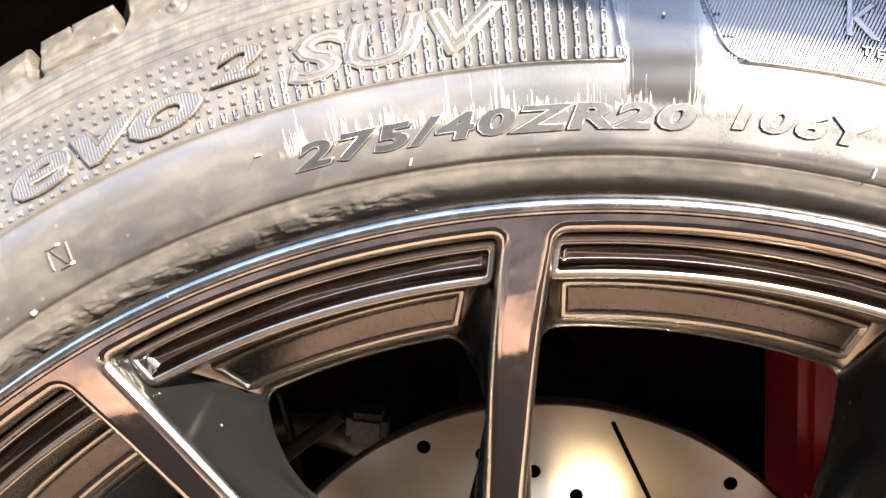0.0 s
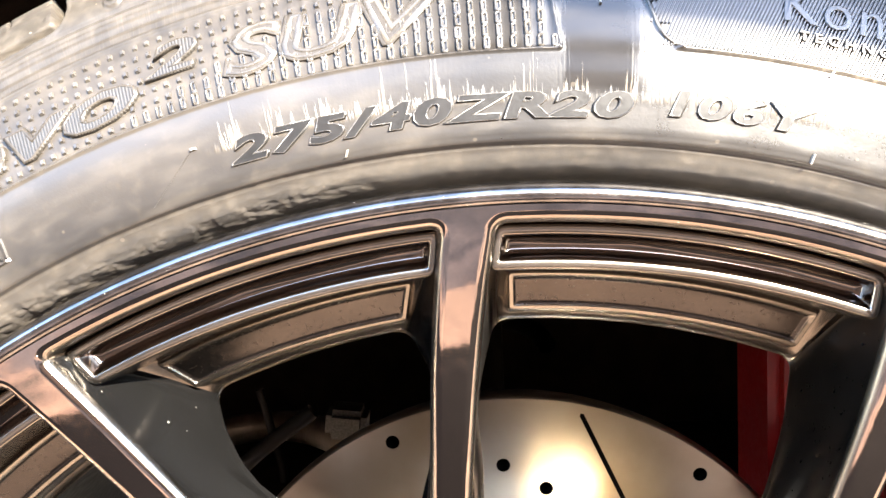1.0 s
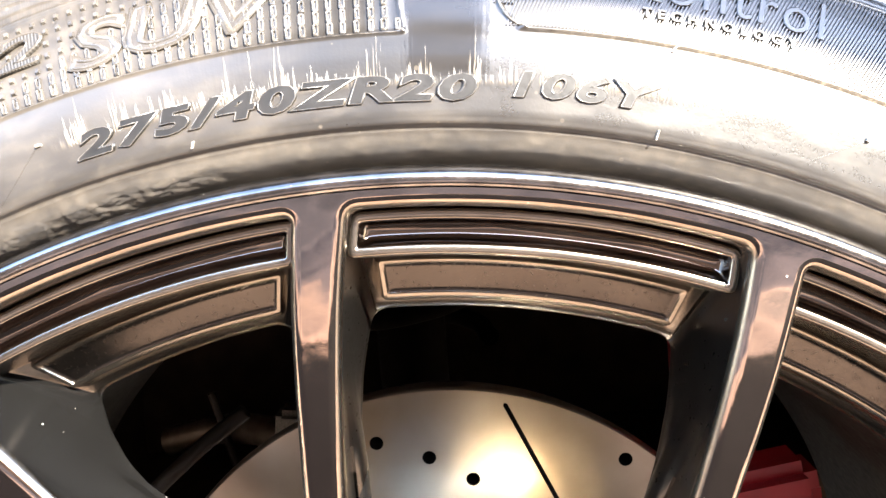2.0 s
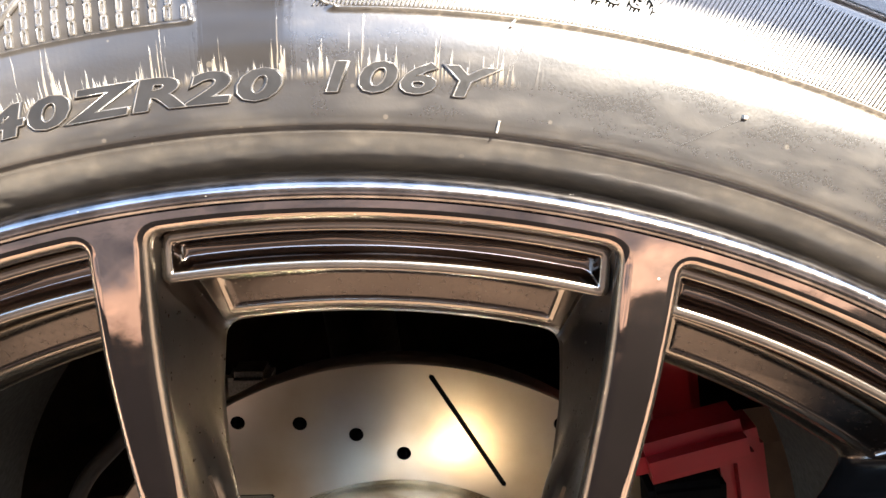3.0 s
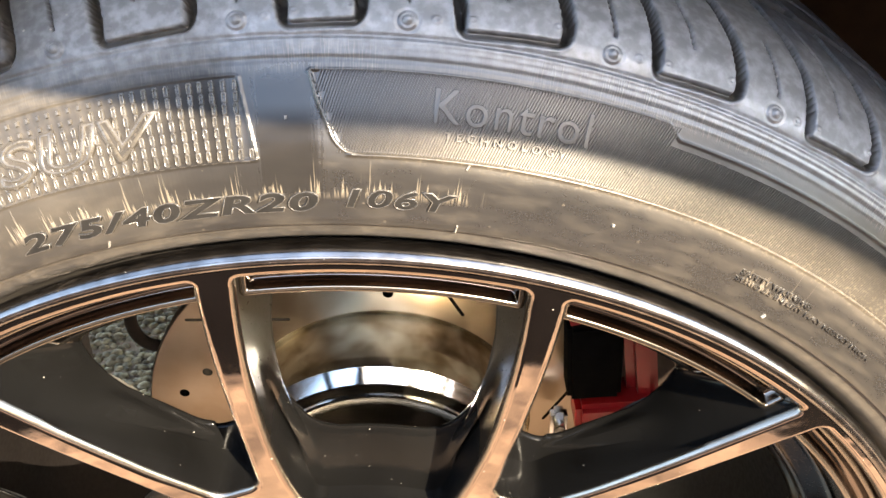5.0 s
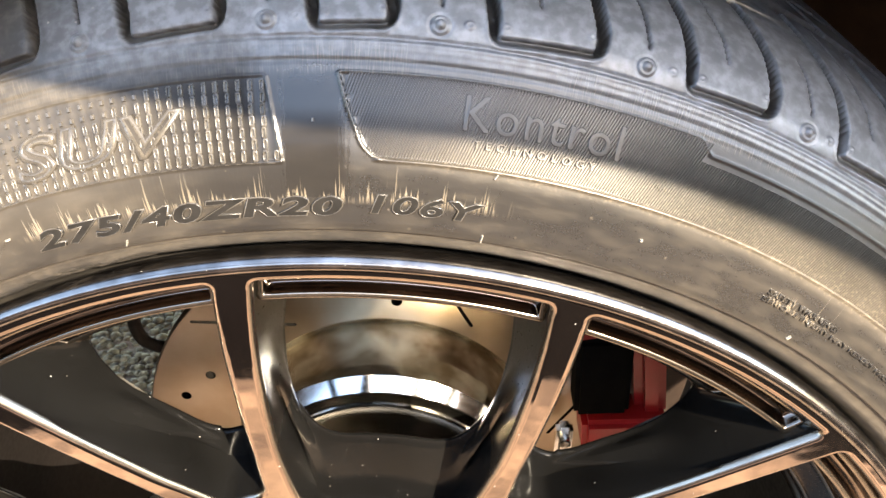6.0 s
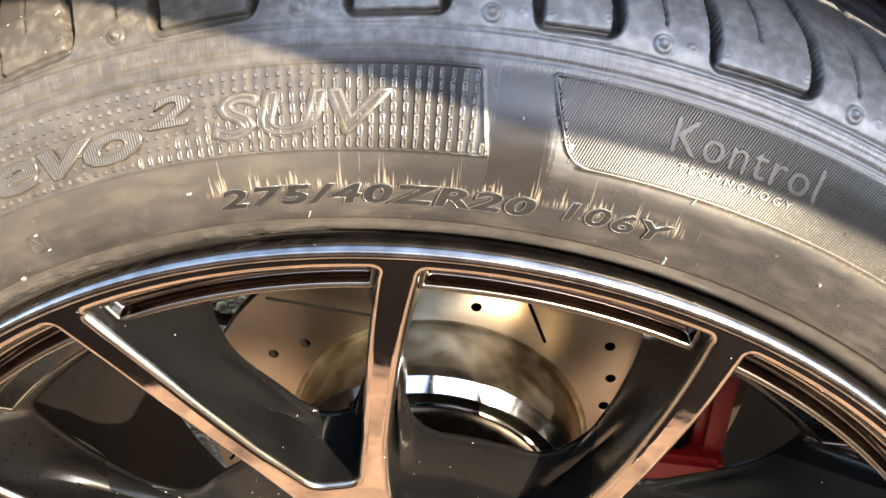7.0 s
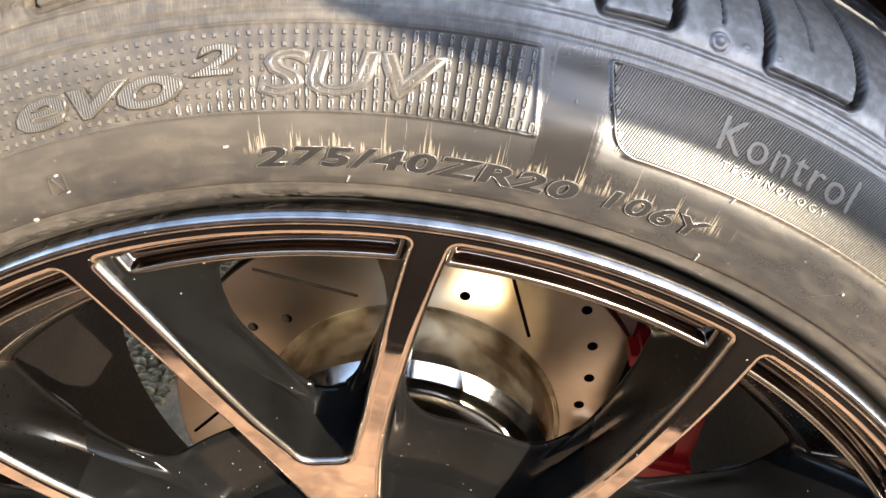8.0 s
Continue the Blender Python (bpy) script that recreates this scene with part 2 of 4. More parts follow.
# near-black: shade in holes, slots and behind the disc is put into the colour
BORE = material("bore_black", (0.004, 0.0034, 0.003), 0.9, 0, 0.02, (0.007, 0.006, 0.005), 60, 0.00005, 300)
BRONZE = material("bronzed_chrome", (0.18, 0.155, 0.13), 0.26, 1.0, 0.5, (0.15, 0.13, 0.11), 40, 0.0, 500, 0.01)
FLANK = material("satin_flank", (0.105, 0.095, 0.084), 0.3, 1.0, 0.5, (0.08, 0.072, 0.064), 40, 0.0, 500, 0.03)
# paler copy of the chrome, its rims' bright reflections put into the colour
BEAD = material("pale_bead", (0.28, 0.25, 0.21), 0.26, 1.0, 0.5, (0.22, 0.195, 0.165), 80, 0.0, 700, 0.01)
BARREL = material("barrel_dark", (0.022, 0.018, 0.015), 0.6, 0, 0.3, (0.034, 0.027, 0.022), 30, 0.00005, 300)
STEEL = material("disc_steel", (0.56, 0.49, 0.41), 0.34, 1.0, 0.5, (0.46, 0.37, 0.28), 25, 0.0, 1.0, 0.01, (900, 0.6, 10), 0.75)
HATSTEEL = material("hat_steel", (0.58, 0.57, 0.53), 0.14, 1.0, 0.5, (0.42, 0.385, 0.31), 45, 0.0, 1.0, 0.02, (300, 2.0, 300), 0.75)
RUSTED = material("stained_steel", (0.72, 0.66, 0.52), 0.24, 1.0, 0.5, (0.33, 0.26, 0.165), 60, 0.00003, 600, 0.1, (300, 2.0, 300), 0.4)
BRIGHT = material("bright_steel", (0.62, 0.62, 0.61), 0.13, 1.0, 0.5, (0.50, 0.50, 0.50), 60, 0.0, 1.0, 0.02, (500, 2, 500), 0.7)
CALIPER = material("caliper_red", (0.32, 0.009, 0.010), 0.36, 0, 0.4, (0.25, 0.008, 0.009), 50, 0.00004, 500)
LINER = material("liner", (0.022, 0.015, 0.012), 0.9, 0, 0.05, (0.032, 0.022, 0.017), 40, 0.0004, 350)
# dark and copper patches, put in for the chrome to mirror
WALL = material("wall_render", (0.022, 0.016, 0.013), 0.85, 0, 0.2, (0.30, 0.165, 0.105), 1.7, 0.001, 60)
GRAVEL = material("gravel", (0.30, 0.22, 0.12), 0.7, 0, 0.3, (0.07, 0.05, 0.028), 110, 0.0004, 400)
NUB = material("torn_rubber", (0.24, 0.22, 0.19), 0.4, 0, 0.5, (0.12, 0.11, 0.09), 600, 0.00005, 900)
# paler than the tyre: highlights on raised edges are put into this colour
DASH = material("pale_rubber", (0.07, 0.062, 0.052), 0.3, 0, 0.6, (0.03, 0.027, 0.024), 150, 0.00003, 900)
PAVING = material("paving", (0.44, 0.29, 0.185), 0.85, 0, 0.3, (0.11, 0.075, 0.052), 14, 0.004, 150)
YARD = material("yard_paving", (0.07, 0.05, 0.038), 0.85, 0, 0.2, (0.36, 0.22, 0.145), 3.2, 0.003, 120)
SHADE_STRIP = material("shade_strip", (0.008, 0.006, 0.0055), 0.85, 0, 0.05, (0.005, 0.004, 0.0035), 90, 0.003, 200)


# ---- building blocks ----
from mathutils.geometry import delaunay_2d_cdt


def at(r, deg, y):
    a = radians(deg)
    return Vector((r * math.sin(a), y, ZC + r * math.cos(a)))


def link(name, verts, faces, mat, parent=None, label="", smooth=True, sharp=35):
    me = bpy.data.meshes.new(name)
    me.from_pydata(verts, [], faces)
    bm = bmesh.new()
    bm.from_mesh(me)
    bmesh.ops.recalc_face_normals(bm, faces=bm.faces)
    lim = radians(sharp)
    for f in bm.faces:
        f.smooth = smooth
    for e in bm.edges:
        if len(e.link_faces) == 2 and e.calc_face_angle(0) > lim:
            e.smooth = False
    bm.to_mesh(me)
    bm.free()
    me.materials.append(mat)
    ob = new(name, me)
    if parent:
        ob.parent = parent
    return tagged(ob, label)


def part(name, bm, mat, parent=None, label="", smooth=False):
    me = bpy.data.meshes.new(name)
    for f in bm.faces:
        f.smooth = smooth
    bm.to_mesh(me)
    bm.free()
    me.materials.append(mat)
    ob = new(name, me)
    if parent:
        ob.parent = parent
    return tagged(ob, label)


def thing(name, label, category, kind="", group=""):
    return tagged(new(name), label, category, group, kind)


def revolve(name, profile, mat, parent=None, label="", steps=288, start=0.0, end=360.0, sharp=35):
    """A profile of (r, y) turned about the axle."""
    closed = abs(end - start - 360) < 1e-6
    n = steps if closed else steps + 1
    verts = [at(r, start + (end - start) * i / steps, y) for i in range(n) for r, y in profile]
    k = len(profile)
    faces = []
    for i in range(steps):
        a, b = i * k, ((i + 1) % n) * k
        faces += [(a + j, a + j + 1, b + j + 1, b + j) for j in range(k - 1)]
    return link(name, verts, faces, mat, parent, label, True, sharp)


def fillet(points, radius=0.002, n=4):
    """Rounds the inner corners of an open (r, y) profile."""
    pts = [Vector(p) for p in points]
    out = [pts[0]]
    for a, b, c in zip(pts, pts[1:], pts[2:]):
        d = min(radius, (a - b).length * 0.45, (c - b).length * 0.45)
        p, q = b + (a - b).normalized() * d, b + (c - b).normalized() * d
        out += [p.lerp(b, t).lerp(b.lerp(q, t), t) for t in (i / n for i in range(n + 1))]
    out.append(pts[-1])
    return [tuple(p) for p in out]


def interp(x, table):
    """Linear interpolation in rows (x, value), x falling or rising."""
    xs, ys = zip(*sorted(table))
    return float(np.interp(x, xs, ys))


# ---- tyre ----
tyre = thing("tyre", "black low-profile car tyre with glossy dressed sidewall and raised lettering", "tyre")
PROFILE = [(0.262, 0.020), (0.268, 0.015), (0.2728, 0.0095), (0.2752, 0.0048), (0.2775, 0.0020), (0.2805, 0.0010), (0.2824, 0.0006), (0.2834, -0.0010), (0.285, -0.0012), (0.2935, 0.0), (0.300, 0.001),
           (0.305, 0.0025), (0.3075, 0.004), (0.315, 0.0075), (0.3244, 0.0125), (0.331, 0.017), (0.337, 0.0205), (0.342, 0.0235), (0.348, 0.030),
           (0.3535, 0.040), (0.358, 0.055), (0.3615, 0.080), (0.363, 0.110), (0.363, 0.138)]


def fine_profile():
    """The profile in small steps, its kinks softened: most on the sidewall, not at all on the bead's edge."""
    pts, fine = [Vector(p) for p in PROFILE], []
    for a, b in zip(pts, pts[1:]):
        n = max(2, int((b - a).length / (0.0004 if b.x < 0.3545 else 0.0009)))
        fine += [a.lerp(b, i / n) for i in range(n)]
    prof = np.array([(p.x, p.y) for p in fine + [pts[-1]]])

    def soft(k):
        return np.stack([np.convolve(np.pad(prof[:, i], k // 2, mode="edge"), np.ones(k) / k, "valid") for i in (0, 1)], 1)
    r = prof[:, 0]
    share = np.clip((r - 0.289) / 0.006, 0, 1) * np.clip((0.340 - r) / 0.006, 0, 1)
    return np.where((np.abs(r - 0.2832) < 0.0012)[:, None], prof, soft(9) * (1 - share[:, None]) + soft(31) * share[:, None])


FINE = fine_profile()


def tyre_y(r):
    return float(np.interp(r, FINE[:-40, 0], FINE[:-40, 1]))


def on_tyre(r, deg, lift=0.0):
    """A point on the outer sidewall, lifted along its normal."""
    d = (tyre_y(r + 0.001) - tyre_y(r - 0.001)) / 0.002
    n = Vector((d, -1)).normalized()
    return at(r + n.x * lift, deg, tyre_y(r) + n.y * lift)


def smooth(a, b, x):
    t = np.clip((x - a) / (b - a), 0, 1)
    return t * t * (3 - 2 * t)


def bumpy(x, centre, width):
    return np.exp(-((x - centre) / width) ** 2)


def lattice(seed, u, v):
    """Smooth random relief from a lattice of random values, u and v in cells."""
    rng = np.random.RandomState(seed)
    grid = rng.rand(64, 64)
    iu, iv = np.floor(u).astype(int), np.floor(v).astype(int)
    fu, fv = u - iu, v - iv
    fu, fv = fu * fu * (3 - 2 * fu), fv * fv * (3 - 2 * fv)
    g = lambda a, b: grid[a % 64, b % 64]
    return (g(iu, iv) * (1 - fu) + g(iu + 1, iv) * fu) * (1 - fv) + (g(iu, iv + 1) * (1 - fu) + g(iu + 1, iv + 1) * fu) * fv


BLOCKS = [(-31.6, 2.8), (-22.2, 2.6), (-12.2, 2.9), (-2.2, 2.7), (6.9, 2.25), (16.8, 3.05), (27.1, 2.75), (36.8, 2.7), (46.9, 2.9)]  # middle and half width
BUTTONS = [-36.6, -27.0, -17.1, -7.1, 2.6, 11.3, 22.1, 32.0, 41.8]


def relief(deg, r, u):
    """Height of the moulded relief over the plain tyre. u: metres along the profile past r = 0.3385."""
    h = np.zeros_like(deg)
    side = u < -0.02
    # fine rings below the shoulder
    for rr, w, k in ((0.3304, 0.0007, 0.00012), (0.3316, 0.0006, -0.00018), (0.3331, 0.0007, 0.0002), (0.3349, 0.0006, 0.00018), (0.3364, 0.0006, 0.0002)):
        h += k * bumpy(r, rr, w) * (u < 0)
    h -= 0.00045 * bumpy(r, 0.3377, 0.0006)
    # field of dashes: border and low ribs
    edge = 2.43 + (0.3284 - r) * 29
    inside = smooth(0.3050, 0.3056, r) * smooth(0.3285, 0.3278, r) * smooth(0.0, -0.12, deg - edge)
    rim1 = (bumpy(r, 0.3052, 0.00035) * (deg < edge) + bumpy(deg, edge, 0.07) * (r > 0.305) * (r < 0.3282) + 0.6 * bumpy(r, 0.3282, 0.0003) * (deg < edge)) * (u < 0)
    h += 0.0007 * rim1
    ribs = 0.5 + 0.5 * np.cos(2 * np.pi * (deg - 2.85) / 0.622)
    h += 0.00016 * ribs ** 2 * inside * smooth(-15, -11, deg) - 0.00015 * inside
    # ribbed field: recessed panel with a raised border
    left = np.interp(r, [0.3055, 0.3074, 0.3103, 0.3199, 0.3286], [9.0, 8.1, 7.55, 6.78, 6.24])
    top = np.interp(deg, [26.2, 27.1], [0.3289, 0.3254])
    panel = smooth(0.3066, 0.3070, r) * smooth(0.0, -0.0004, r - top) * smooth(0, 0.08, deg - left)
    h -= 0.0004 * panel
    line = bumpy(r, 0.3062, 0.0004) * smooth(8.1, 8.6, deg) + bumpy(deg, left, 0.075) * (r > 0.3062) * (r < 0.3289)
    h += 0.0011 * line * (u < 0)
    h += 0.0005 * bumpy(r, top, 0.0003) * (deg > 6.3) * (u < 0)
    # buttons between the blocks
    for b in BUTTONS:
        d = np.hypot((deg - b) * 0.00597, u - 0.0042)
        h += (0.0011 * smooth(0.0029, 0.0023, d) - 0.0009 * bumpy(d, 0.0019, 0.00045) + 0.0006 * smooth(0.0014, 0.0006, d) - 0.0003 * bumpy(d, 0.0034, 0.0004)) * (u > -0.004)
    # shoulder blocks
    lean = -1.7 * (np.clip(u - 0.008, 0, 1) / 0.037) ** 1.4
    depth = 0.0055 * smooth(0.0, 0.012, u) + 0.0012
    for mid, half in BLOCKS:
        x = (deg - mid - lean) * 0.0060
        hw = half * 0.0060
        base = 0.0012 + (deg - mid) * 0.00035 + 0.0012
        w = 0.0014 + 0.0009 * smooth(0.0, 0.012, u)
        # a round-cornered channel runs down one side, along the foot and up the other
        rc = 0.0009
        qx, qu = np.abs(x) - (hw - 0.0036) + rc, (base + 0.0018 - u) + rc
        gap = np.hypot(np.maximum(qx, 0), np.maximum(qu, 0)) + np.minimum(np.maximum(qx, qu), 0) - rc
        wide = 0.0034 + 0.0012 * smooth(0.0, 0.012, u)
        h -= depth * smooth(0.0, 0.0009, gap) * smooth(wide, wide - 0.0011, gap)
        h += 0.00025 * bumpy(gap, wide + 0.0005, 0.0004) * (u > -0.004)
        h -= 0.0018 * smooth(0.0006, 0.0002, np.abs(x + 0.002)) * smooth(0.014, 0.016, u)
        for du, dx in ((0.0045, -hw + 0.0052), (0.0055, hw - 0.0048)):
            d = np.hypot(x - dx, u - base - du)
            h += 0.0004 * bumpy(d, 0.0009, 0.0004)
    for b in BUTTONS:
        x = (deg - b - lean) * 0.0060
        h -= 0.0020 * smooth(0.0007, 0.0002, np.abs(x - 0.0004)) * smooth(0.0095, 0.0115, u) * smooth(0.034, 0.030, u)
        d = np.hypot(x - 0.0088, u - 0.0052)
        h += 0.0004 * bumpy(d, 0.0010, 0.0004)
    # main groove round the tread
    h -= 0.006 * smooth(0.0045, 0.0035, np.abs(u - 0.072)) + 0.006 * smooth(0.0045, 0.0035, np.abs(u - 0.105))
    # torn and scuffed bead beside the rim
    scuff = smooth(-4, -10, deg) * bumpy(r, 0.2755, 0.0032) * (r < 0.2826)
    flakes = smooth(0.42, 0.58, lattice(3, deg * 0.9 + r * 500, r * 900 - deg * 0.25) * 0.65 + 0.35 * lattice(6, deg * 2.6, r * 1900))
    torn = smooth(0.55, 0.75, lattice(8, deg * 0.7, r * 350))
    h += scuff * (0.00032 * flakes - 0.00015 + 0.00018 * lattice(4, deg * 7.3, r * 2400) - 0.0005 * torn)
    h += 0.00012 * (lattice(5, deg * 2.0, r * 700) - 0.5) * (r < 0.2826)
    return h


def build_tyre():
    prof = FINE
    seg = np.r_[0, np.cumsum(np.hypot(*np.diff(prof, axis=0).T))]
    u = seg - np.interp(0.3385, prof[:, 0], seg)
    tan = np.gradient(prof, axis=0)
    nor = np.stack([tan[:, 1], -tan[:, 0]], 1)
    nor /= np.linalg.norm(nor, axis=1, keepdims=True)
    nor *= np.where((nor[:, 0] * 0.3 - nor[:, 1]) < 0, -1, 1)[:, None]
    deg = np.r_[np.arange(-44, 56, 0.09), np.arange(56, 316, 2.0)]
    D, K = np.meshgrid(deg, np.arange(len(prof)), indexing="ij")
    D2 = (D + 180) % 360 - 180
    h = relief(D2, prof[K, 0], u[K])
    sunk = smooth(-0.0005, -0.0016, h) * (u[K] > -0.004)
    r = prof[K, 0] + nor[K, 0] * h
    y = prof[K, 1] + nor[K, 1] * h
    a = np.radians(D)
    xyz = np.stack([r * np.sin(a), y, ZC + r * np.cos(a)], -1)
    # the far half, plain
    far = np.array([(rr, 0.276 - yy) for rr, yy in PROFILE[-2::-1]])
    xf = np.stack([far[:, 0] * np.sin(a[:, :1]), far[:, 1] + 0 * a[:, :1], ZC + far[:, 0] * np.cos(a[:, :1])], -1)
    xyz = np.concatenate([xyz, xf], 1)
    n, m = xyz.shape[:2]
    i, j = np.meshgrid(np.arange(n), np.arange(m - 1), indexing="ij")
    i2 = (i + 1) % n
    quads = np.stack([i * m + j, i2 * m + j, i2 * m + j + 1, i * m + j + 1], -1).reshape(-1, 4)
    me = bpy.data.meshes.new("carcass")
    me.vertices.add(n * m)
    me.vertices.foreach_set("co", xyz.reshape(-1))
    me.loops.add(quads.size)
    me.loops.foreach_set("vertex_index", quads.reshape(-1).astype(np.int32))
    me.polygons.add(len(quads))
    me.polygons.foreach_set("loop_start", np.arange(0, quads.size, 4, dtype=np.int32))
    me.polygons.foreach_set("use_smooth", np.ones(len(quads), dtype=bool))
    me.update(calc_edges=True)
    me.validate()
    groove_shade = me.attributes.new("groove_shade", "FLOAT", "POINT")  # marks the grooves of the tread, whose shade is put into the colour
    groove_shade.data.foreach_set("value", np.concatenate([sunk, np.zeros((n, m - sunk.shape[1]))], 1).reshape(-1).astype(np.float32))
    me.materials.append(RUBBER)
    ob = new("carcass", me)
    ob.parent = tyre
    return ob


build_tyre()


# raised lettering
def lettering(name, text, d0, d1, r0, r1, height, mat, shear=0.0, bold=0.0, outline=0.0, label="", spread=1.0):
    """Raised letters bent round the sidewall, from d0 to d1 degrees and r0 to r1."""
    cu = bpy.data.curves.new(name, "FONT")
    cu.body, cu.shear, cu.offset, cu.resolution_u, cu.space_character = text, shear, bold, 3, spread
    if outline:
        cu.fill_mode, cu.bevel_depth, cu.bevel_resolution = "NONE", outline, 1
    else:
        cu.extrude, cu.bevel_depth, cu.bevel_resolution = 0.04, 0.018, 1
    ob = new(name, cu)
    bpy.context.view_layer.update()
    me = bpy.data.meshes.new_from_object(ob.evaluated_get(bpy.context.evaluated_depsgraph_get()))
    scene.collection.objects.unlink(ob)
    bpy.data.objects.remove(ob)
    co = np.array([v.co for v in me.vertices])
    lo, hi = co.min(0), co.max(0)
    me.name = name
    for v, c in zip(me.vertices, co):
        f = (c - lo) / np.maximum(hi - lo, 1e-9)
        v.co = on_tyre(r0 + (r1 - r0) * f[1], d0 + (d1 - d0) * f[0], (f[2] - 0.35) * height)
    me.materials.clear()
    me.materials.append(mat)
    out = new(name, me)
    out.parent = tyre
    return tagged(out, label)


lettering("size_marking", "275/40ZR20", -13.05, 6.5, 0.2884, 0.2950, 0.0009, INK, 0.2, 0.04, spread=1.12)
lettering("size_marking", "275/40ZR20", -13.1, 6.55, 0.2883, 0.2951, 0.0010, DASH, 0.2, 0.04, 0.014, "pale letter edges with painted highlights", 1.12)
lettering("load_marking", "106Y", 8.1, 15.15, 0.2896, 0.2963, 0.0010, DASH, 0.2, 0.03, 0.018, "pale letter edges with painted highlights", 1.1)
lettering("load_marking", "106Y", 8.15, 15.1, 0.2897, 0.2962, 0.0009, INK, 0.2, 0.03, spread=1.1)
lettering("model_marking", "SUV", -12.5, -1.95, 0.3090, 0.3218, 0.0009, RUBBER, 0.2, 0.03)
lettering("model_marking", "SUV", -12.4, -2.0, 0.3092, 0.3216, 0.0013, DASH, 0.2, 0.0, 0.035, "outlined raised letters")
STRIPED = material("striped_rubber", (0.030, 0.0265, 0.0225), 0.36, 0, 0.5, (0.040, 0.036, 0.031), 60, 0.00003, 900)
tree = STRIPED.node_tree
wave_place = tree.nodes.new("ShaderNodeSeparateXYZ")
tree.links.new(polar_vector(tree, 1.0, 360.0 / 0.16, 1.0), wave_place.inputs[0])
wave = tree.nodes.new("ShaderNodeMath")
wave.operation = "SINE"
tree.links.new(wave_place.outputs[1], wave.inputs[0])
groove = tree.nodes.new("ShaderNodeBump")
groove.inputs["Strength"].default_value, groove.inputs["Distance"].default_value = 1.0, 0.00006
tree.links.new(wave.outputs[0], groove.inputs["Height"])
tree.links.new(groove.outputs[0], tree.nodes["Principled BSDF"].inputs["Normal"])
lettering("model_marking", "evo", -27.1, -16.6, 0.3085, 0.3176, 0.0016, STRIPED, 0.25, 0.02)
lettering("model_marking", "2", -16.2, -13.4, 0.3152, 0.3236, 0.0016, STRIPED, 0.25, 0.02)
lettering("model_marking", "evo", -27.1, -16.6, 0.3085, 0.3176, 0.0018, RUBBER, 0.25, 0.02, 0.02, "raised letter outlines")
lettering("model_marking", "2", -16.2, -13.4, 0.3152, 0.3236, 0.0018, RUBBER, 0.25, 0.02, 0.02, "raised letter outlines")
lettering("panel_marking", "Kontrol", 13.0, 21.9, 0.3160, 0.3256, 0.0009, RUBBER, 0.0, -0.008, spread=1.12)
lettering("panel_marking", "TECHNOLOGY", 13.7, 20.8, 0.3117, 0.3141, 0.0014, RUBBER, 0.0, 0.012, spread=1.7)
lettering("warning_marking", "SAFETY WARNING:", 34.4, 40.6, 0.2957, 0.2978, 0.0010, RUBBER, 0.0, 0.02)
lettering("warning_marking", "SERIOUS INJURY MAY RESULT FROM", 34.3, 47.5, 0.2926, 0.2948, 0.0010, RUBBER, 0.0, 0.02)


def wedge_mesh(name, boxes, mat, parent, label="", kind="", taper=0.8):
    """Many small raised bars on the sidewall: each r, degrees, radial length, width, height, lean in degrees of the outer end."""
    verts, faces = [], []
    for r, d, length, width, height, lean in boxes:
        k = len(verts)
        wd = math.degrees(width / r) / 2
        for lift, shrink in ((-0.0003, 1.0), (height, 0.55)):
            for sr, sd in ((-1, -1), (-1, 1), (1, 1), (1, -1)):
                verts.append(on_tyre(r + sr * length / 2 * (taper if lift > 0 else 1), d + sd * wd * shrink + sr * lean / 2, lift))
        faces += [(k + 4, k + 5, k + 6, k + 7)] + [(k + i, k + (i + 1) % 4, k + 4 + (i + 1) % 4, k + 4 + i) for i in range(4)]
    ob = link(name, verts, faces, mat, parent, label, smooth=False)
    return tagged(ob, kind=kind)


def chain_mesh(name, links, mat, parent, label=""):
    """Small raised links with a sunken middle: r, degrees, radial length, width, height."""
    verts, faces = [], []
    for r, d, length, width, height in links:
        k = len(verts)
        wd = math.degrees(width / r) / 2
        for lift, sl, sw in ((-0.0003, 1.0, 1.0), (height * 0.75, 0.95, 0.9), (height, 0.78, 0.66), (height * 0.8, 0.6, 0.42), (height * 0.1, 0.5, 0.3)):
            for cr, cd in ((-1, -0.6), (-1, 0.6), (-0.75, 1), (0.75, 1), (1, 0.6), (1, -0.6), (0.75, -1), (-0.75, -1)):
                verts.append(on_tyre(r + cr * length / 2 * sl, d + cd * wd * sw, lift))
        for ring in range(0, 32, 8):
            faces += [(k + ring + i, k + ring + (i + 1) % 8, k + ring + 8 + (i + 1) % 8, k + ring + 8 + i) for i in range(8)]
        faces.append(tuple(k + 32 + i for i in range(8)))
    return tagged(link(name, verts, faces, mat, parent, label, sharp=50), kind="stuff")


rng = random.Random(4)
links, dots = [], []
for c in range(76):
    d = 2.85 - 0.622 * c
    for k in range(7):
        r = 0.3071 + 0.0031 * k
        if d > 2.28 + (0.3284 - r) * 29:
            continue
        at_d = d + rng.uniform(-0.03, 0.03)
        if d > -4 - 2.2 * (6 - k):
            links.append((r, at_d, 0.0033 * rng.uniform(0.95, 1.02), 0.0016 * rng.uniform(0.9, 1.1), 0.0006 * rng.uniform(0.8, 1.2)))
        else:
            dots.append((r, at_d, 0.0016, 0.0014, 0.0006 * rng.uniform(0.7, 1.2), 0.0))
chain_mesh("chain_pattern", links, DASH, tyre, "small raised links in rows")
wedge_mesh("dot_pattern", dots, DASH, tyre, "small raised dots in rows", "stuff", 0.6)
RIB_LEAN = 1.6
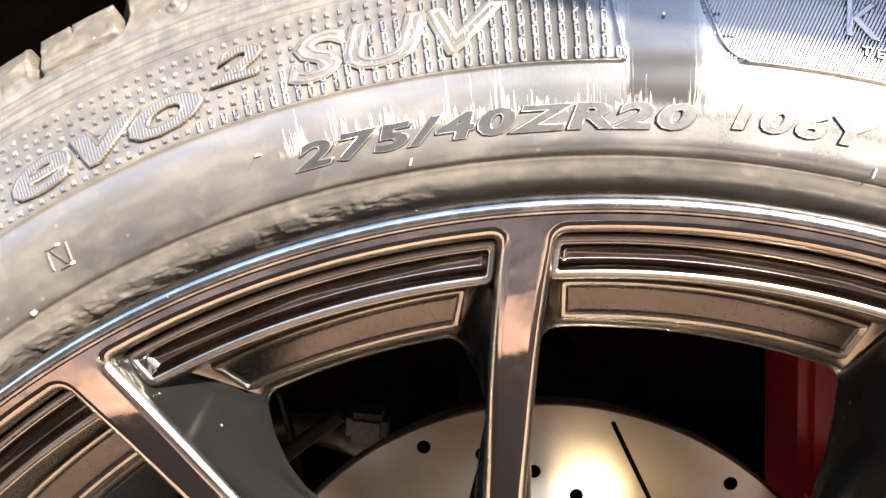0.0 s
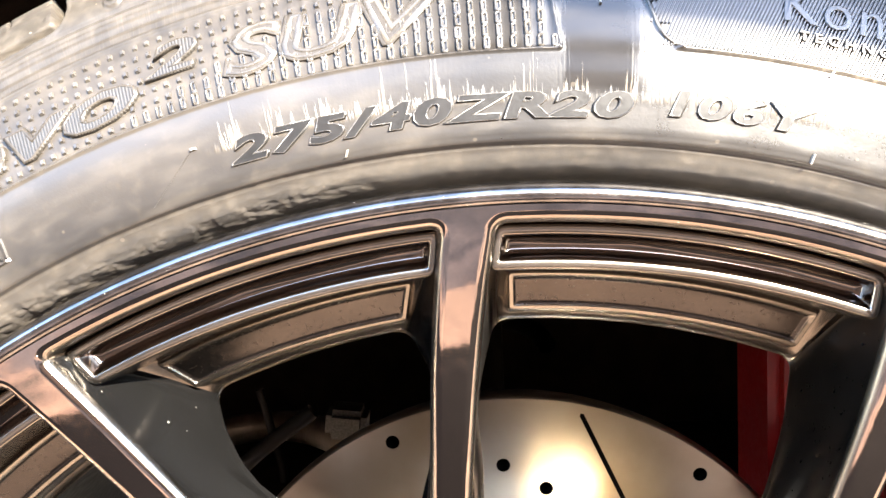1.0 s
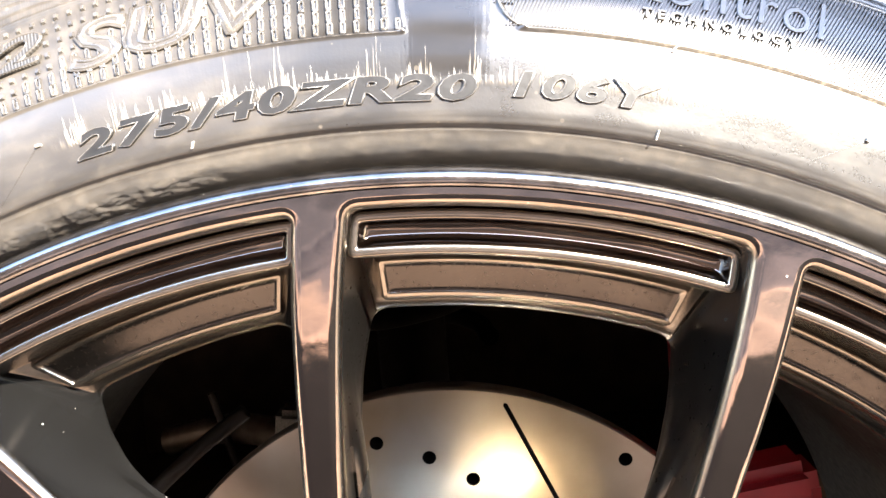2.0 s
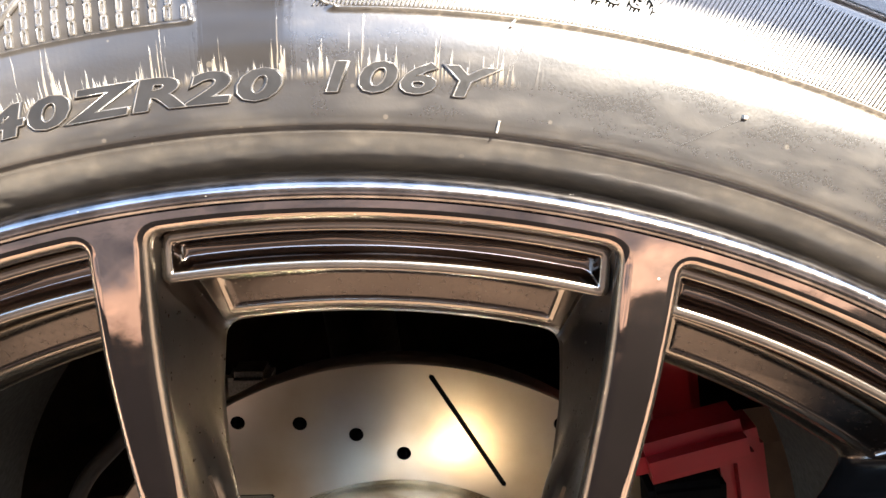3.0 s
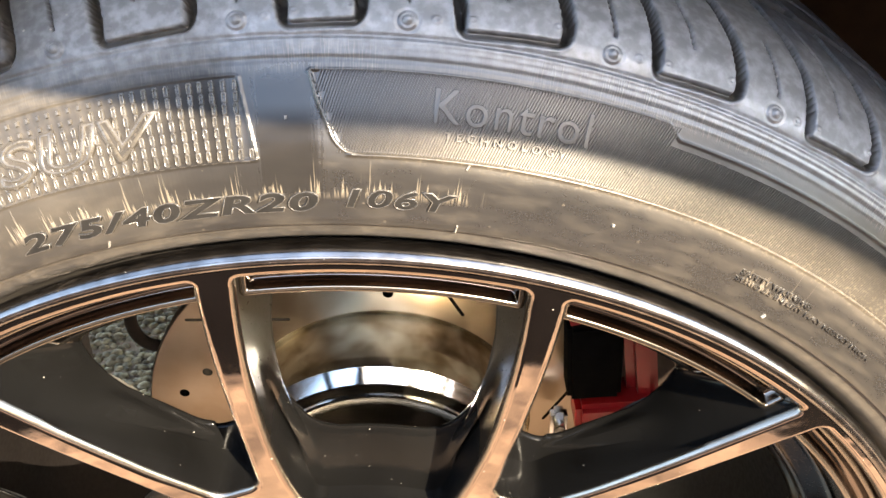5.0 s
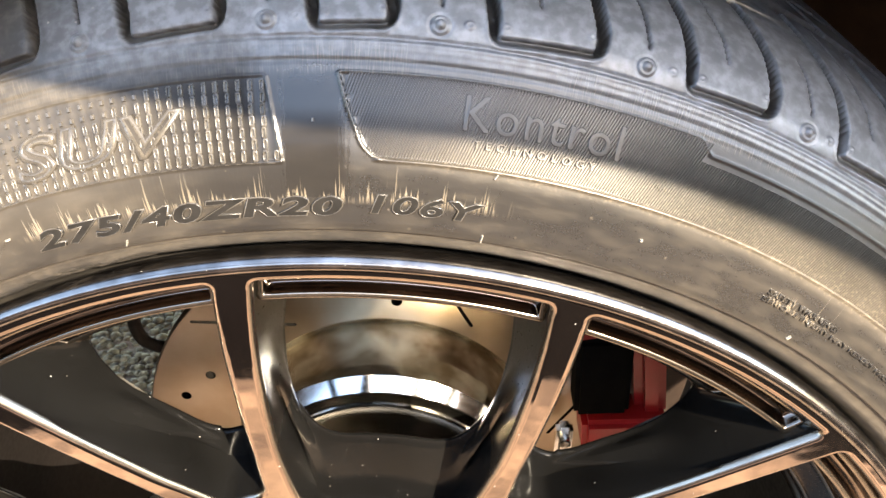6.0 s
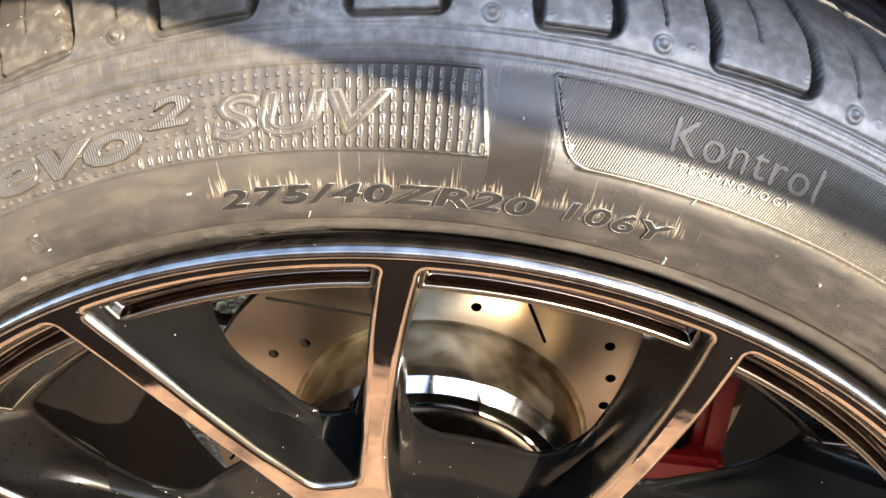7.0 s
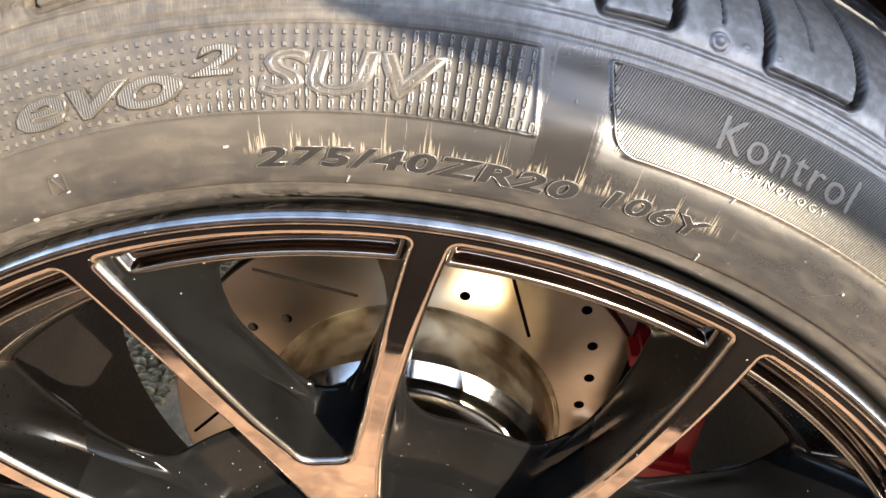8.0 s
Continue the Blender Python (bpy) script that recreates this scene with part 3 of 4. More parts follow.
ribs = []
d = 5.6
while d < 52:
    # each rib runs from the lower border to the upper one
    lo, hi = 0.3067, 0.3287
    n = 4
    for k in range(n):
        a, b = lo + (hi - lo) * k / n, lo + (hi - lo) * (k + 1) / n
        mid = (a + b) / 2
        dm = d + RIB_LEAN * (mid - 0.3177) / 0.022
        if dm > float(np.interp(mid, [0.3055, 0.3074, 0.3103, 0.3199, 0.3286], [9.0, 8.1, 7.55, 6.78, 6.24])) + 0.12 and not (dm > 26.3 and mid > 0.3285 - 0.0036 * min(1, (dm - 26.2) / 0.9)):
            ribs.append((mid, dm, b - a, 0.00060, 0.00038, RIB_LEAN * (b - a) / 0.022))
    d += 0.162
wedge_mesh("rib_pattern", ribs, RUBBER, tyre, "fine raised ribs", "stuff", 1.0)
for r, d, ln, w, lean in ((0.2955, -14.7, 0.0009, 0.0032, 0.0), (0.2963, 24.9, 0.0012, 0.0022, 0), (0.285, -7.4, 0.0026, 0.0012, 0.15), (0.2848, 15.2, 0.0034, 0.0011, 0.05), (0.3050, 15.3, 0.0024, 0.0012, 0.15),
                          (0.2861, 38.0, 0.0022, 0.0013, 0.1), (0.2835, -28.8, 0.0012, 0.003, 0.0), (0.3165, 4.9, 0.0014, 0.0014, 0.0)):
    wedge_mesh("moulding_nub", [(r, d, ln * 0.7, w * 0.6, 0.0009, lean)], NUB, tyre, "pale torn rubber nub")
wedge_mesh("moulded_mark", [(0.2952, -26.2, 0.0007, 0.0052, 0.0007, 0), (0.2892, -25.9, 0.0007, 0.0052, 0.0007, 0), (0.2922, -26.6, 0.0058, 0.0007, 0.0007, 0.1), (0.2922, -26.05, 0.0058, 0.0007, 0.0007, -0.5), (0.2922, -25.5, 0.0058, 0.0007, 0.0007, 0.1)], RUBBER, tyre)

for r, d, ln, lean in ((0.2905, -16.1, 0.0105, 2.8), (0.2918, 23.8, 0.0085, 2.2), (0.2985, 15.6, 0.0060, 0.5)):
    wedge_mesh("mould_seam", [(r, d, ln, 0.00035, 0.00016, lean)], RUBBER, tyre, "", "", 1.0)

# ---- alloy wheel ----
wheel = thing("alloy_wheel", "smoked chrome twin-spoke alloy wheel with polished edges", "wheel")
N_FOLD, U_MID, V_MID = 7, 10.6, -15.1
STEP = 360 / N_FOLD


def face_y(r):
    d = 0.2645 - r  # the spokes dish inwards towards the hub
    return -0.002 + 0.05 * d + 0.736 * d * abs(d)


revolve("rim_lip", fillet([(0.256, 0.02), (0.270, 0.012), (0.2733, 0.004), (0.2731, -0.0004), (0.2712, -0.0029), (0.2688, -0.0029), (0.2674, face_y(0.2674) + 0.0014)], 0.003, 8), LIP, wheel, "scuffed polished rim edge", 360)
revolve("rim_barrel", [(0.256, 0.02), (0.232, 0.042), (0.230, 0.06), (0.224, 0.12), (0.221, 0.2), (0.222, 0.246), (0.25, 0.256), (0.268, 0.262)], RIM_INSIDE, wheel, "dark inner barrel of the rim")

U_FRONT = [(0.30, 9.5), (0.264, 11.1), (0.24, 12.2), (0.206, 13.6), (0.172, 15.2), (0.14, 16.4), (0.10, 17.5)]
V_FRONT = [(0.30, 13.5), (0.2635, 12.0), (0.237, 10.8), (0.205, 9.4), (0.172, 7.6), (0.145, 5.1), (0.13, 3.6)]
U_OPEN = [(0.26, 9.8), (0.2295, 11.3), (0.21, 12.8), (0.19, 13.9), (0.17, 14.6), (0.16, 13.8), (0.15, 12.6), (0.14, 11.4)]
V_OPEN = [(0.26, 7.6), (0.2295, 7.9), (0.217, 8.9), (0.205, 9.2), (0.196, 8.8), (0.187, 7.7), (0.17, 5.2), (0.157, 3.2)]


def contour(mid, top, bottom, table, top_corner, bottom_corner, n=24):
    """A closed window outline in the wheel's plane, as (x, z) about the axle: left side upwards, top arc, right side, bottom arc."""
    def side(r, s):
        a = radians(mid + s * interp(r, table))
        return Vector((r * math.sin(a), r * math.cos(a)))
    left = [side(bottom + (top - bottom) * i / n, -1) for i in range(n + 1)]
    right = [side(top + (bottom - top) * i / n, 1) for i in range(n + 1)]

    def arc(p, q, r):
        a, b = math.atan2(p.x, p.y), math.atan2(q.x, q.y)
        b = a + (b - a + math.pi) % (2 * math.pi) - math.pi
        return [Vector((r * math.sin(a + (b - a) * i / n), r * math.cos(a + (b - a) * i / n))) for i in range(1, n)]
    loop = left + arc(left[-1], right[0], top) + right + arc(right[-1], left[0], bottom)
    length = [0.0]
    for p, q in zip(loop, loop[1:] + loop[:1]):
        length.append(length[-1] + (q - p).length)
    total = length[-1]

    def sample(d):
        d %= total
        i = min(int(np.searchsorted(length, d, side="right")) - 1, len(loop) - 1)
        u = (d - length[i]) / max(length[i + 1] - length[i], 1e-9)
        return loop[i].lerp(loop[(i + 1) % len(loop)], u)
    marks = [(length[0], bottom_corner), (length[n], top_corner), (length[2 * n], top_corner), (length[3 * n], bottom_corner), (total, bottom_corner)]
    out = []
    for k in range(4):
        (m0, c0), (m1, c1) = marks[k], marks[k + 1]
        c0, c1 = min(c0, (m1 - m0) * 0.48), min(c1, (m1 - m0) * 0.48)
        ds = [m0 + c0 * i / 10 for i in range(10)] + [m0 + c0 + (m1 - m0 - c0 - c1) * i / 16 for i in range(16)] + [m1 - c1 + c1 * i / 10 for i in range(10)]
        for d in ds:
            m, c = (m0, c0) if d - m0 < c0 else (m1, c1)
            if abs(d - m) < c:
                t = (d - m + c) / (2 * c)
                p0, p1, p2 = sample(m - c), sample(m), sample(m + c)
                out.append(p0.lerp(p1, t).lerp(p1.lerp(p2, t), t))
            else:
                out.append(sample(d))
    return out  # four sides of 36 points each


EDGE = [(-0.0019, 0.0), (-0.0010, 0.00012), (-0.0002, 0.0005), (0.0005, 0.0012), (0.0010, 0.0021), (0.0013, 0.0032)]  # rounded front edge: inwards, backwards
TOP_FALL = [(0.0, 0.0015), (0.03, 0.0095), (0.06, 0.0125), (0.47, 0.0290), (0.586, 0.0325), (0.957, 0.0400), (1.0, 0.0425)]  # how the recess falls behind its top edge


def ease(a, b, x):
    t = min(1.0, max(0.0, (x - a) / (b - a)))
    return t * t * (3 - 2 * t)


def window(mid, table, bottom, open_table, open_bottom, name):
    front = contour(mid, 0.2645, bottom, table, 0.0042, 0.008)
    opening = contour(mid, 0.2295, open_bottom, open_table, 0.005, 0.014)
    m = len(front)
    corners = contour(mid, 0.2645, bottom, table, 0.0001, 0.0001)
    top = []  # share of the top's fall, easing into the plain flanks
    for i in range(m):
        k = i // 36
        d = min((front[i] - corners[36]).length, (front[i] - corners[72]).length)
        top.append(0.0 if k == 3 else ease(-0.005, 0.007, d if k == 1 else -d))
    loops, rim = [], None
    for inward, deep in EDGE:
        ring = []
        for i in range(m):
            p = front[i]
            side = (front[(i + 1) % m] - front[i - 1]).normalized()
            v = p + Vector((side.y, -side.x)) * inward
            ring.append((v.x, face_y(v.length) + deep, ZC + v.y))
        rim = rim or [Vector((x, z - ZC)) for x, y, z in ring]
        loops.append(ring)
    for f in (0.06, 0.10, 0.16, 0.24, 0.32, 0.40, 0.47, 0.53, 0.60, 0.70, 0.80, 0.90, 0.96):
        ring = []
        for i in range(m):
            p, q = front[i], opening[i]
            v = p.lerp(q, f)
            # towards the hub the walls fall steeply to a flat floor
            steep = ease(0.235, 0.150, p.length)
            g = 0.05 + 0.93 * f
            g += (max(g, 0.97 * ease(0.0, 0.10, f)) - g) * steep
            ys = face_y(p.length) + (0.0405 + (0.2295 - q.length) * 0.03 - face_y(p.length)) * g
            yt = face_y(0.2645) + interp(f, TOP_FALL)
            ring.append((v.x, ys + (yt - ys) * top[i], ZC + v.y))
        wide = int(round(14 * math.sin(math.pi * f)))  # the lower corners melt into one hollow
        soft = []
        for i, (x, y, z) in enumerate(ring):
            k = int(wide * ease(0.235, 0.185, front[i].length))
            near = [ring[(i + j) % m] for j in range(-k, k + 1)]
            soft.append(tuple(sum(c) / len(near) for c in zip(*near)))
        loops.append(soft)
    for y, under in ((0.0405, 0.0), (0.0412, -0.0003), (0.0422, 0.0), (0.0475, 0.007)):  # a thin edge, undercut behind
        ring = []
        for i, q in enumerate(opening):
            side = (opening[(i + 1) % m] - opening[i - 1]).normalized()
            v = q - Vector((side.y, -side.x)) * under
            ring.append((v.x, y + (0.2295 - q.length) * 0.03, ZC + v.y))
        loops.append(ring)
    verts = [v for ring in loops for v in ring]
    faces = [(k * m + i, k * m + (i + 1) % m, (k + 1) * m + (i + 1) % m, (k + 1) * m + i) for k in range(len(loops) - 1) for i in range(m)]
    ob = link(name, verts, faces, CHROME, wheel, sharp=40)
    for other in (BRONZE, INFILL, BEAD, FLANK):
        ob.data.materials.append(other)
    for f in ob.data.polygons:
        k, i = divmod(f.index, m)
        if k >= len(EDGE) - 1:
            # towards the hub the near-black infill paints in the hollow's shade
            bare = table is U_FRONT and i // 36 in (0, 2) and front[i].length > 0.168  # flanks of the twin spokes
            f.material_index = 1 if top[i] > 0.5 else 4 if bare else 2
        elif k > 1:
            f.material_index = 3
    return ob, rim


def tray(name, mid, half, low, high, plane, rings, corner, mat, label, parent, flat):
    """A shallow tray with a rounded rim, bent round the axle. half: degrees by radius; plane: the rim's depth by radius; rings: inset and depth below the rim; flat: how many of them make the pale rim."""
    loops = []
    for inset, deep in rings:
        c = max(0.0006, corner - inset)
        r0, r1 = low + inset, high - inset
        pts = []
        for sx, sr, rc in ((-1, -1, r0 + c), (1, -1, r0 + c), (1, 1, r1 - c), (-1, 1, r1 - c)):
            first = {(-1, -1): 180, (1, -1): 270, (1, 1): 0, (-1, 1): 90}[(sx, sr)]
            for k in range(7):
                a = radians(first + 15 * k)
                r = rc + c * math.sin(a)
                x = sx * (radians(interp(r, half)) * r - inset - c) + c * math.cos(a)
                pts.append((x / r, r))
        full = []
        for k in range(28):
            p, q = pts[k], pts[(k + 1) % 28]
            steps = 36 if k in (6, 20) else 4 if k in (13, 27) else 1
            full += [(p[0] + (q[0] - p[0]) * j / steps, p[1] + (q[1] - p[1]) * j / steps) for j in range(steps)]
        loops.append([at(r, mid + math.degrees(a), plane(r) + deep) for a, r in full])
    m = len(loops[0])
    verts = [v for ring in loops for v in ring]
    faces = [(k * m + i, k * m + (i + 1) % m, (k + 1) * m + (i + 1) % m, (k + 1) * m + i) for k in range(len(loops) - 1) for i in range(m)]
    faces.append(tuple((len(loops) - 1) * m + i for i in range(m)))
    ob = link(name, verts, faces, mat, parent, label, sharp=40)
    ob.data.materials.append(BEAD)
    for f in ob.data.polygons:
        f.material_index = 1 if f.index < flat * m else 0
    return ob


POCKET_RINGS = [(-0.003, 0.0200), (0.0, 0.0022), (0.0002, 0.0010), (0.0006, 0.0002), (0.0010, 0.0), (0.0024, 0.0), (0.0028, 0.0003), (0.0032, 0.0012), (0.0036, 0.0032), (0.0043, 0.0045), (0.0054, 0.0050)]
SHELF_RINGS = [(-0.002, 0.0062), (0.0, 0.0012), (0.0003, 0.0004), (0.0007, 0.0), (0.0017, 0.0001), (0.0021, 0.0006), (0.0026, 0.0009), (0.0034, 0.0010)]


holes = []
for mid, table, bottom, open_table, open_bottom, ends in ((U_MID, U_FRONT, 0.098, U_OPEN, 0.143, [(0.231, 10.3), (0.247, 10.3)]), (V_MID, V_FRONT, 0.139, V_OPEN, 0.157, [(0.231, 8.0), (0.246, 9.25)])):
    for k in range(N_FOLD):
        turn = mid + k * STEP
        recess, outline = window(turn, table, bottom, open_table, open_bottom, "window_recess")
        holes.append(outline)
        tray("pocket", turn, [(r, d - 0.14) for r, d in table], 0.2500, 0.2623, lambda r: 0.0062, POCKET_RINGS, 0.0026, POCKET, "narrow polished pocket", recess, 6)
        tray("shelf", turn, ends, 0.2335, 0.2464, lambda r: 0.0262 + (0.2455 - r) * 0.5, SHELF_RINGS, 0.0016, SATIN, "satin sunken panel", recess, 5)


def holed_face(outer, cuts, extra=(), rings=()):
    """Triangles of a plane figure with holes: points and triples. rings: closed outlines along which triangles are split."""
    def turned(c):
        area = sum(p.x * q.y - q.x * p.y for p, q in zip(c, c[1:] + c[:1]))
        return list(c) if area > 0 else list(c)[::-1]
    outer = turned(outer)
    pts, faces, edges = outer, [list(range(len(outer)))], []
    for c in map(turned, cuts):
        faces.append(list(range(len(pts), len(pts) + len(c))))
        pts += c
    for c in rings:
        k = len(pts)
        edges += [(k + i, k + (i + 1) % len(c)) for i in range(len(c))]
        pts += c
    pts += list(extra)
    vs, _, fs, _, _, origin = delaunay_2d_cdt(pts, edges, faces, 1, 1e-7)
    return vs, [f for f, o in zip(fs, origin) if o == [0]]


def circle(r, n, cx=0.0, cy=0.0):
    return [Vector((cx + r * math.sin(2 * math.pi * i / n), cy + r * math.cos(2 * math.pi * i / n))) for i in range(n)]


vs, fs = holed_face(circle(0.268, 360), holes + [circle(0.035, 48)], circle(0.12, 140) + circle(0.08, 90), [circle(0.2660, 360), circle(0.1375, 180)])
groups = {}
for f in fs:
    c = sum((vs[i] for i in f), Vector((0, 0))) / 3
    deg = math.degrees(math.atan2(c.x, c.y))
    key = "rim_face" if c.length > 0.266 else "hub" if c.length < 0.1375 else int(round((deg - U_MID - STEP / 4) / (STEP / 2)))
    groups.setdefault(key if isinstance(key, str) else key % (2 * N_FOLD), []).append(f)
for key, tris in groups.items():
    used = sorted({i for f in tris for i in f})
    back = {i: k for k, i in enumerate(used)}
    link(key if isinstance(key, str) else "spoke", [(vs[i].x, face_y(vs[i].length), ZC + vs[i].y) for i in used], [tuple(back[i] for i in f) for f in tris], CHROME, wheel, sharp=30)
revolve("centre_cap", fillet([(0.037, face_y(0.035) + 0.004), (0.0345, face_y(0.035) - 0.001), (0.02, face_y(0.035) - 0.003), (0.0005, face_y(0.035) - 0.0035)], 0.002), GLOSS, wheel, "plain black centre cap", steps=64)

# ---- brake disc ----
disc = thing("brake_disc", "drilled and slotted steel brake disc with a tall bright hat", "brake disc")
DISC_Y = 0.1784
drill, slots = [], []
for k in range(6):
    for r, d in ((0.1479, -21.2), (0.1357, -10.8), (0.1240, -0.4), (0.1130, 9.8)):
        a = radians(d + 60 * k)
        drill.append(circle(0.0034, 14, r * math.sin(a), r * math.cos(a)))
    p, q = [Vector((r * math.sin(radians(d + 60 * k)), r * math.cos(radians(d + 60 * k)))) for r, d in ((0.1520, 14.3), (0.1085, 35.4))]
    t = (q - p).normalized()
    n = Vector((-t.y, t.x)) * 0.00115
    slots.append([p + n, p - t * 0.0011, p - n, q - n, q + t * 0.0011, q + n])
vs, fs = holed_face(circle(0.1571, 180), drill + slots + [circle(0.0995, 120)], circle(0.128, 140) + circle(0.142, 140) + circle(0.112, 120))
link("friction_face", [(v.x, DISC_Y, ZC + v.y) for v in vs], fs, STEEL, disc)
revolve("disc_edge", fillet([(0.1571, DISC_Y), (0.1581, DISC_Y + 0.001), (0.1581, DISC_Y + 0.009), (0.150, DISC_Y + 0.010), (0.150, DISC_Y + 0.016), (0.1535, DISC_Y + 0.017), (0.1535, DISC_Y + 0.026), (0.09, DISC_Y + 0.026)], 0.0006, 2), STEEL, disc)
for c in drill:
    m = len(c)
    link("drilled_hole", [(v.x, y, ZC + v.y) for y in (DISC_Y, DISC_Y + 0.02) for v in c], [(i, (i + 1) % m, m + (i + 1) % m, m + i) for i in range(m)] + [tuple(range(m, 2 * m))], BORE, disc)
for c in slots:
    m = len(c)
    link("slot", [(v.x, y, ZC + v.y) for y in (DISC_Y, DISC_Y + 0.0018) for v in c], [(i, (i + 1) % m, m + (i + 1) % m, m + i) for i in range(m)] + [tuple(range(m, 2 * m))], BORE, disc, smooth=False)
revolve("hat", fillet([(0.0995, DISC_Y), (0.0985, DISC_Y + 0.0012), (0.0975, DISC_Y + 0.0012), (0.0970, DISC_Y - 0.0004), (0.0960, DISC_Y - 0.0004), (0.0952, 0.172), (0.0948, 0.142), (0.0937, 0.1345)], 0.0008, 2), RUSTED, disc, "stained hat wall")
revolve("hat_chamfer", [(0.0937, 0.1345), (0.0868, 0.1276)], BRIGHT, disc, "bright machined chamfer")
revolve("hat_top", fillet([(0.0868, 0.1276), (0.0860, 0.1272), (0.0790, 0.1285), (0.0772, 0.1268), (0.0755, 0.1268), (0.0745, 0.1300), (0.066, 0.1315), (0.03, 0.1315), (0.001, 0.1315)], 0.0008, 2), HATSTEEL, disc, "grey stepped top of the hat")

# ---- caliper ----
caliper = thing("brake_caliper", "red painted brake caliper clamped over the disc edge", "brake caliper")


def box(name, centre, size, mat, parent, turn=0.0, bevel=0.003, label=""):
    bm = bmesh.new()
    bmesh.ops.create_cube(bm, size=1, matrix=Matrix.Translation(centre) @ Matrix.Rotation(radians(turn), 4, "Y") @ Matrix.Diagonal((*size, 1)))
    bmesh.ops.bevel(bm, geom=bm.edges[:], offset=bevel, segments=2, affect="EDGES")
    return part(name, bm, mat, parent, label)


box("bridge", (0.146, 0.222, 0.10 + ZC), (0.03, 0.06, 0.2), CALIPER, caliper, 0, 0.006)
box("lower_bar", (0.1535, 0.161, 0.016 + ZC), (0.053, 0.030, 0.026), CALIPER, caliper, 2, 0.004)
box("side_arm", (0.1700, 0.171, 0.062 + ZC), (0.020, 0.030, 0.090), CALIPER, caliper, -3, 0.006)
box("upper_bar", (0.146, 0.161, 0.107 + ZC), (0.054, 0.030, 0.020), CALIPER, caliper, -8, 0.006)
# near-black block, put in for the pad and the shade on the disc
box("brake_pad", (0.141, 0.165, 0.060 + ZC), (0.034, 0.024, 0.062), BORE, caliper, 2, 0.003, "dark brake pad, made near-black in place of the disc's shade")
box("lug", (0.1165, 0.160, 0.004 + ZC), (0.011, 0.012, 0.026), BRIGHT, caliper, 6, 0.003, "bare zinc lug")
bm = bmesh.new()
bmesh.ops.create_cone(bm, cap_ends=True, segments=6, radius1=0.004, radius2=0.004, depth=0.016, matrix=Matrix.Translation(at(0.1172, 86, 0.158)) @ Matrix.Rotation(radians(90), 4, "X"))
bmesh.ops.bevel(bm, geom=bm.edges[:], offset=0.0008, segments=1, affect="EDGES")
part("bolt", bm, BRIGHT, caliper, "zinc hexagon bolt")


def tube(name, points, radius, mat, parent=None, label=""):
    """A round hose through the points."""
    cu = bpy.data.curves.new(name, "CURVE")
    cu.dimensions, cu.bevel_depth, cu.bevel_resolution, cu.resolution_u = "3D", radius, 4, 10
    sp = cu.splines.new("BEZIER")
    sp.bezier_points.add(len(points) - 1)
    for bp, p in zip(sp.bezier_points, points):
        bp.co, bp.handle_left_type, bp.handle_right_type = p, "AUTO", "AUTO"
    ob = new(name, cu)
    bpy.context.view_layer.update()
    me = bpy.data.meshes.new_from_object(ob.evaluated_get(bpy.context.evaluated_depsgraph_get()))
    bpy.data.objects.remove(ob)
    me.name = name
    for f in me.polygons:
        f.use_smooth = True
    me.materials.clear()
    me.materials.append(mat)
    out = new(name, me)
    if parent:
        out.parent = parent
    return tagged(out, label)


# pale beads round the two moulded fields of the tyre, their highlight put into the colour
tube("border_bead", [on_tyre(r, d, 0.0004) for r, d in ((0.3286, 6.24), (0.324, 6.5), (0.3199, 6.78), (0.3150, 7.15), (0.3103, 7.55), (0.3078, 8.0), (0.3066, 8.6))] + [on_tyre(0.3062, 9.4 + 0.9 * i, 0.0004) for i in range(46)], 0.0004, DASH, tyre, "pale bead with a painted highlight")
tube("border_bead", [on_tyre(0.3052, -44 + 0.9 * i, 0.0003) for i in range(52)] + [on_tyre(r, 2.43 + (0.3284 - r) * 29, 0.0003) for r in (0.3062, 0.311, 0.316, 0.321, 0.326)], 0.00022, DASH, tyre, "pale bead with a painted highlight")
hose = tube("brake_hose", [at(0.17, -38, 0.24), at(0.178, -52, 0.235), at(0.186, -62, 0.23), at(0.184, -70, 0.23), at(0.172, -76, 0.235), at(0.15, -78, 0.245)], 0.0045, BARREL)
tagged(hose, "black rubber brake hose looped behind the disc", "hose")

# ---- suspension behind the disc ----
ALLOY = material("cast_alloy", (0.55, 0.50, 0.43), 0.45, 1.0, 0.5, (0.38, 0.33, 0.27), 60, 0.0001, 400)
strut = thing("suspension_strut", "dark suspension strut with a coil spring behind the brake disc", "suspension strut")
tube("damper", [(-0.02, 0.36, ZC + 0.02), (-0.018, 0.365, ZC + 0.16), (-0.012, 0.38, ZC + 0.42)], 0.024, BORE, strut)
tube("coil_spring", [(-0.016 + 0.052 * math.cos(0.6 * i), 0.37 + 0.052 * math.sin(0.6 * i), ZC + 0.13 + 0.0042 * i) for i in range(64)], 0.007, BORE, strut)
arm = thing("control_arm", "cast alloy suspension arm with a rubber bush and a cable", "suspension arm")
tube("casting", [(-0.26, 0.52, ZC + 0.018), (-0.20, 0.50, ZC + 0.032), (-0.13, 0.44, ZC + 0.040), (-0.06, 0.37, ZC + 0.030)], 0.013, ALLOY, arm)
box("bush", (-0.118, 0.42, ZC + 0.062), (0.032, 0.03, 0.024), NUB, arm, 8, 0.005, "brown rubber bush")
tube("cable", [(-0.20, 0.47, ZC + 0.075), (-0.193, 0.472, ZC + 0.035), (-0.186, 0.468, ZC - 0.01), (-0.205, 0.46, ZC - 0.06)], 0.0035, BARREL, arm, "thin black cable")

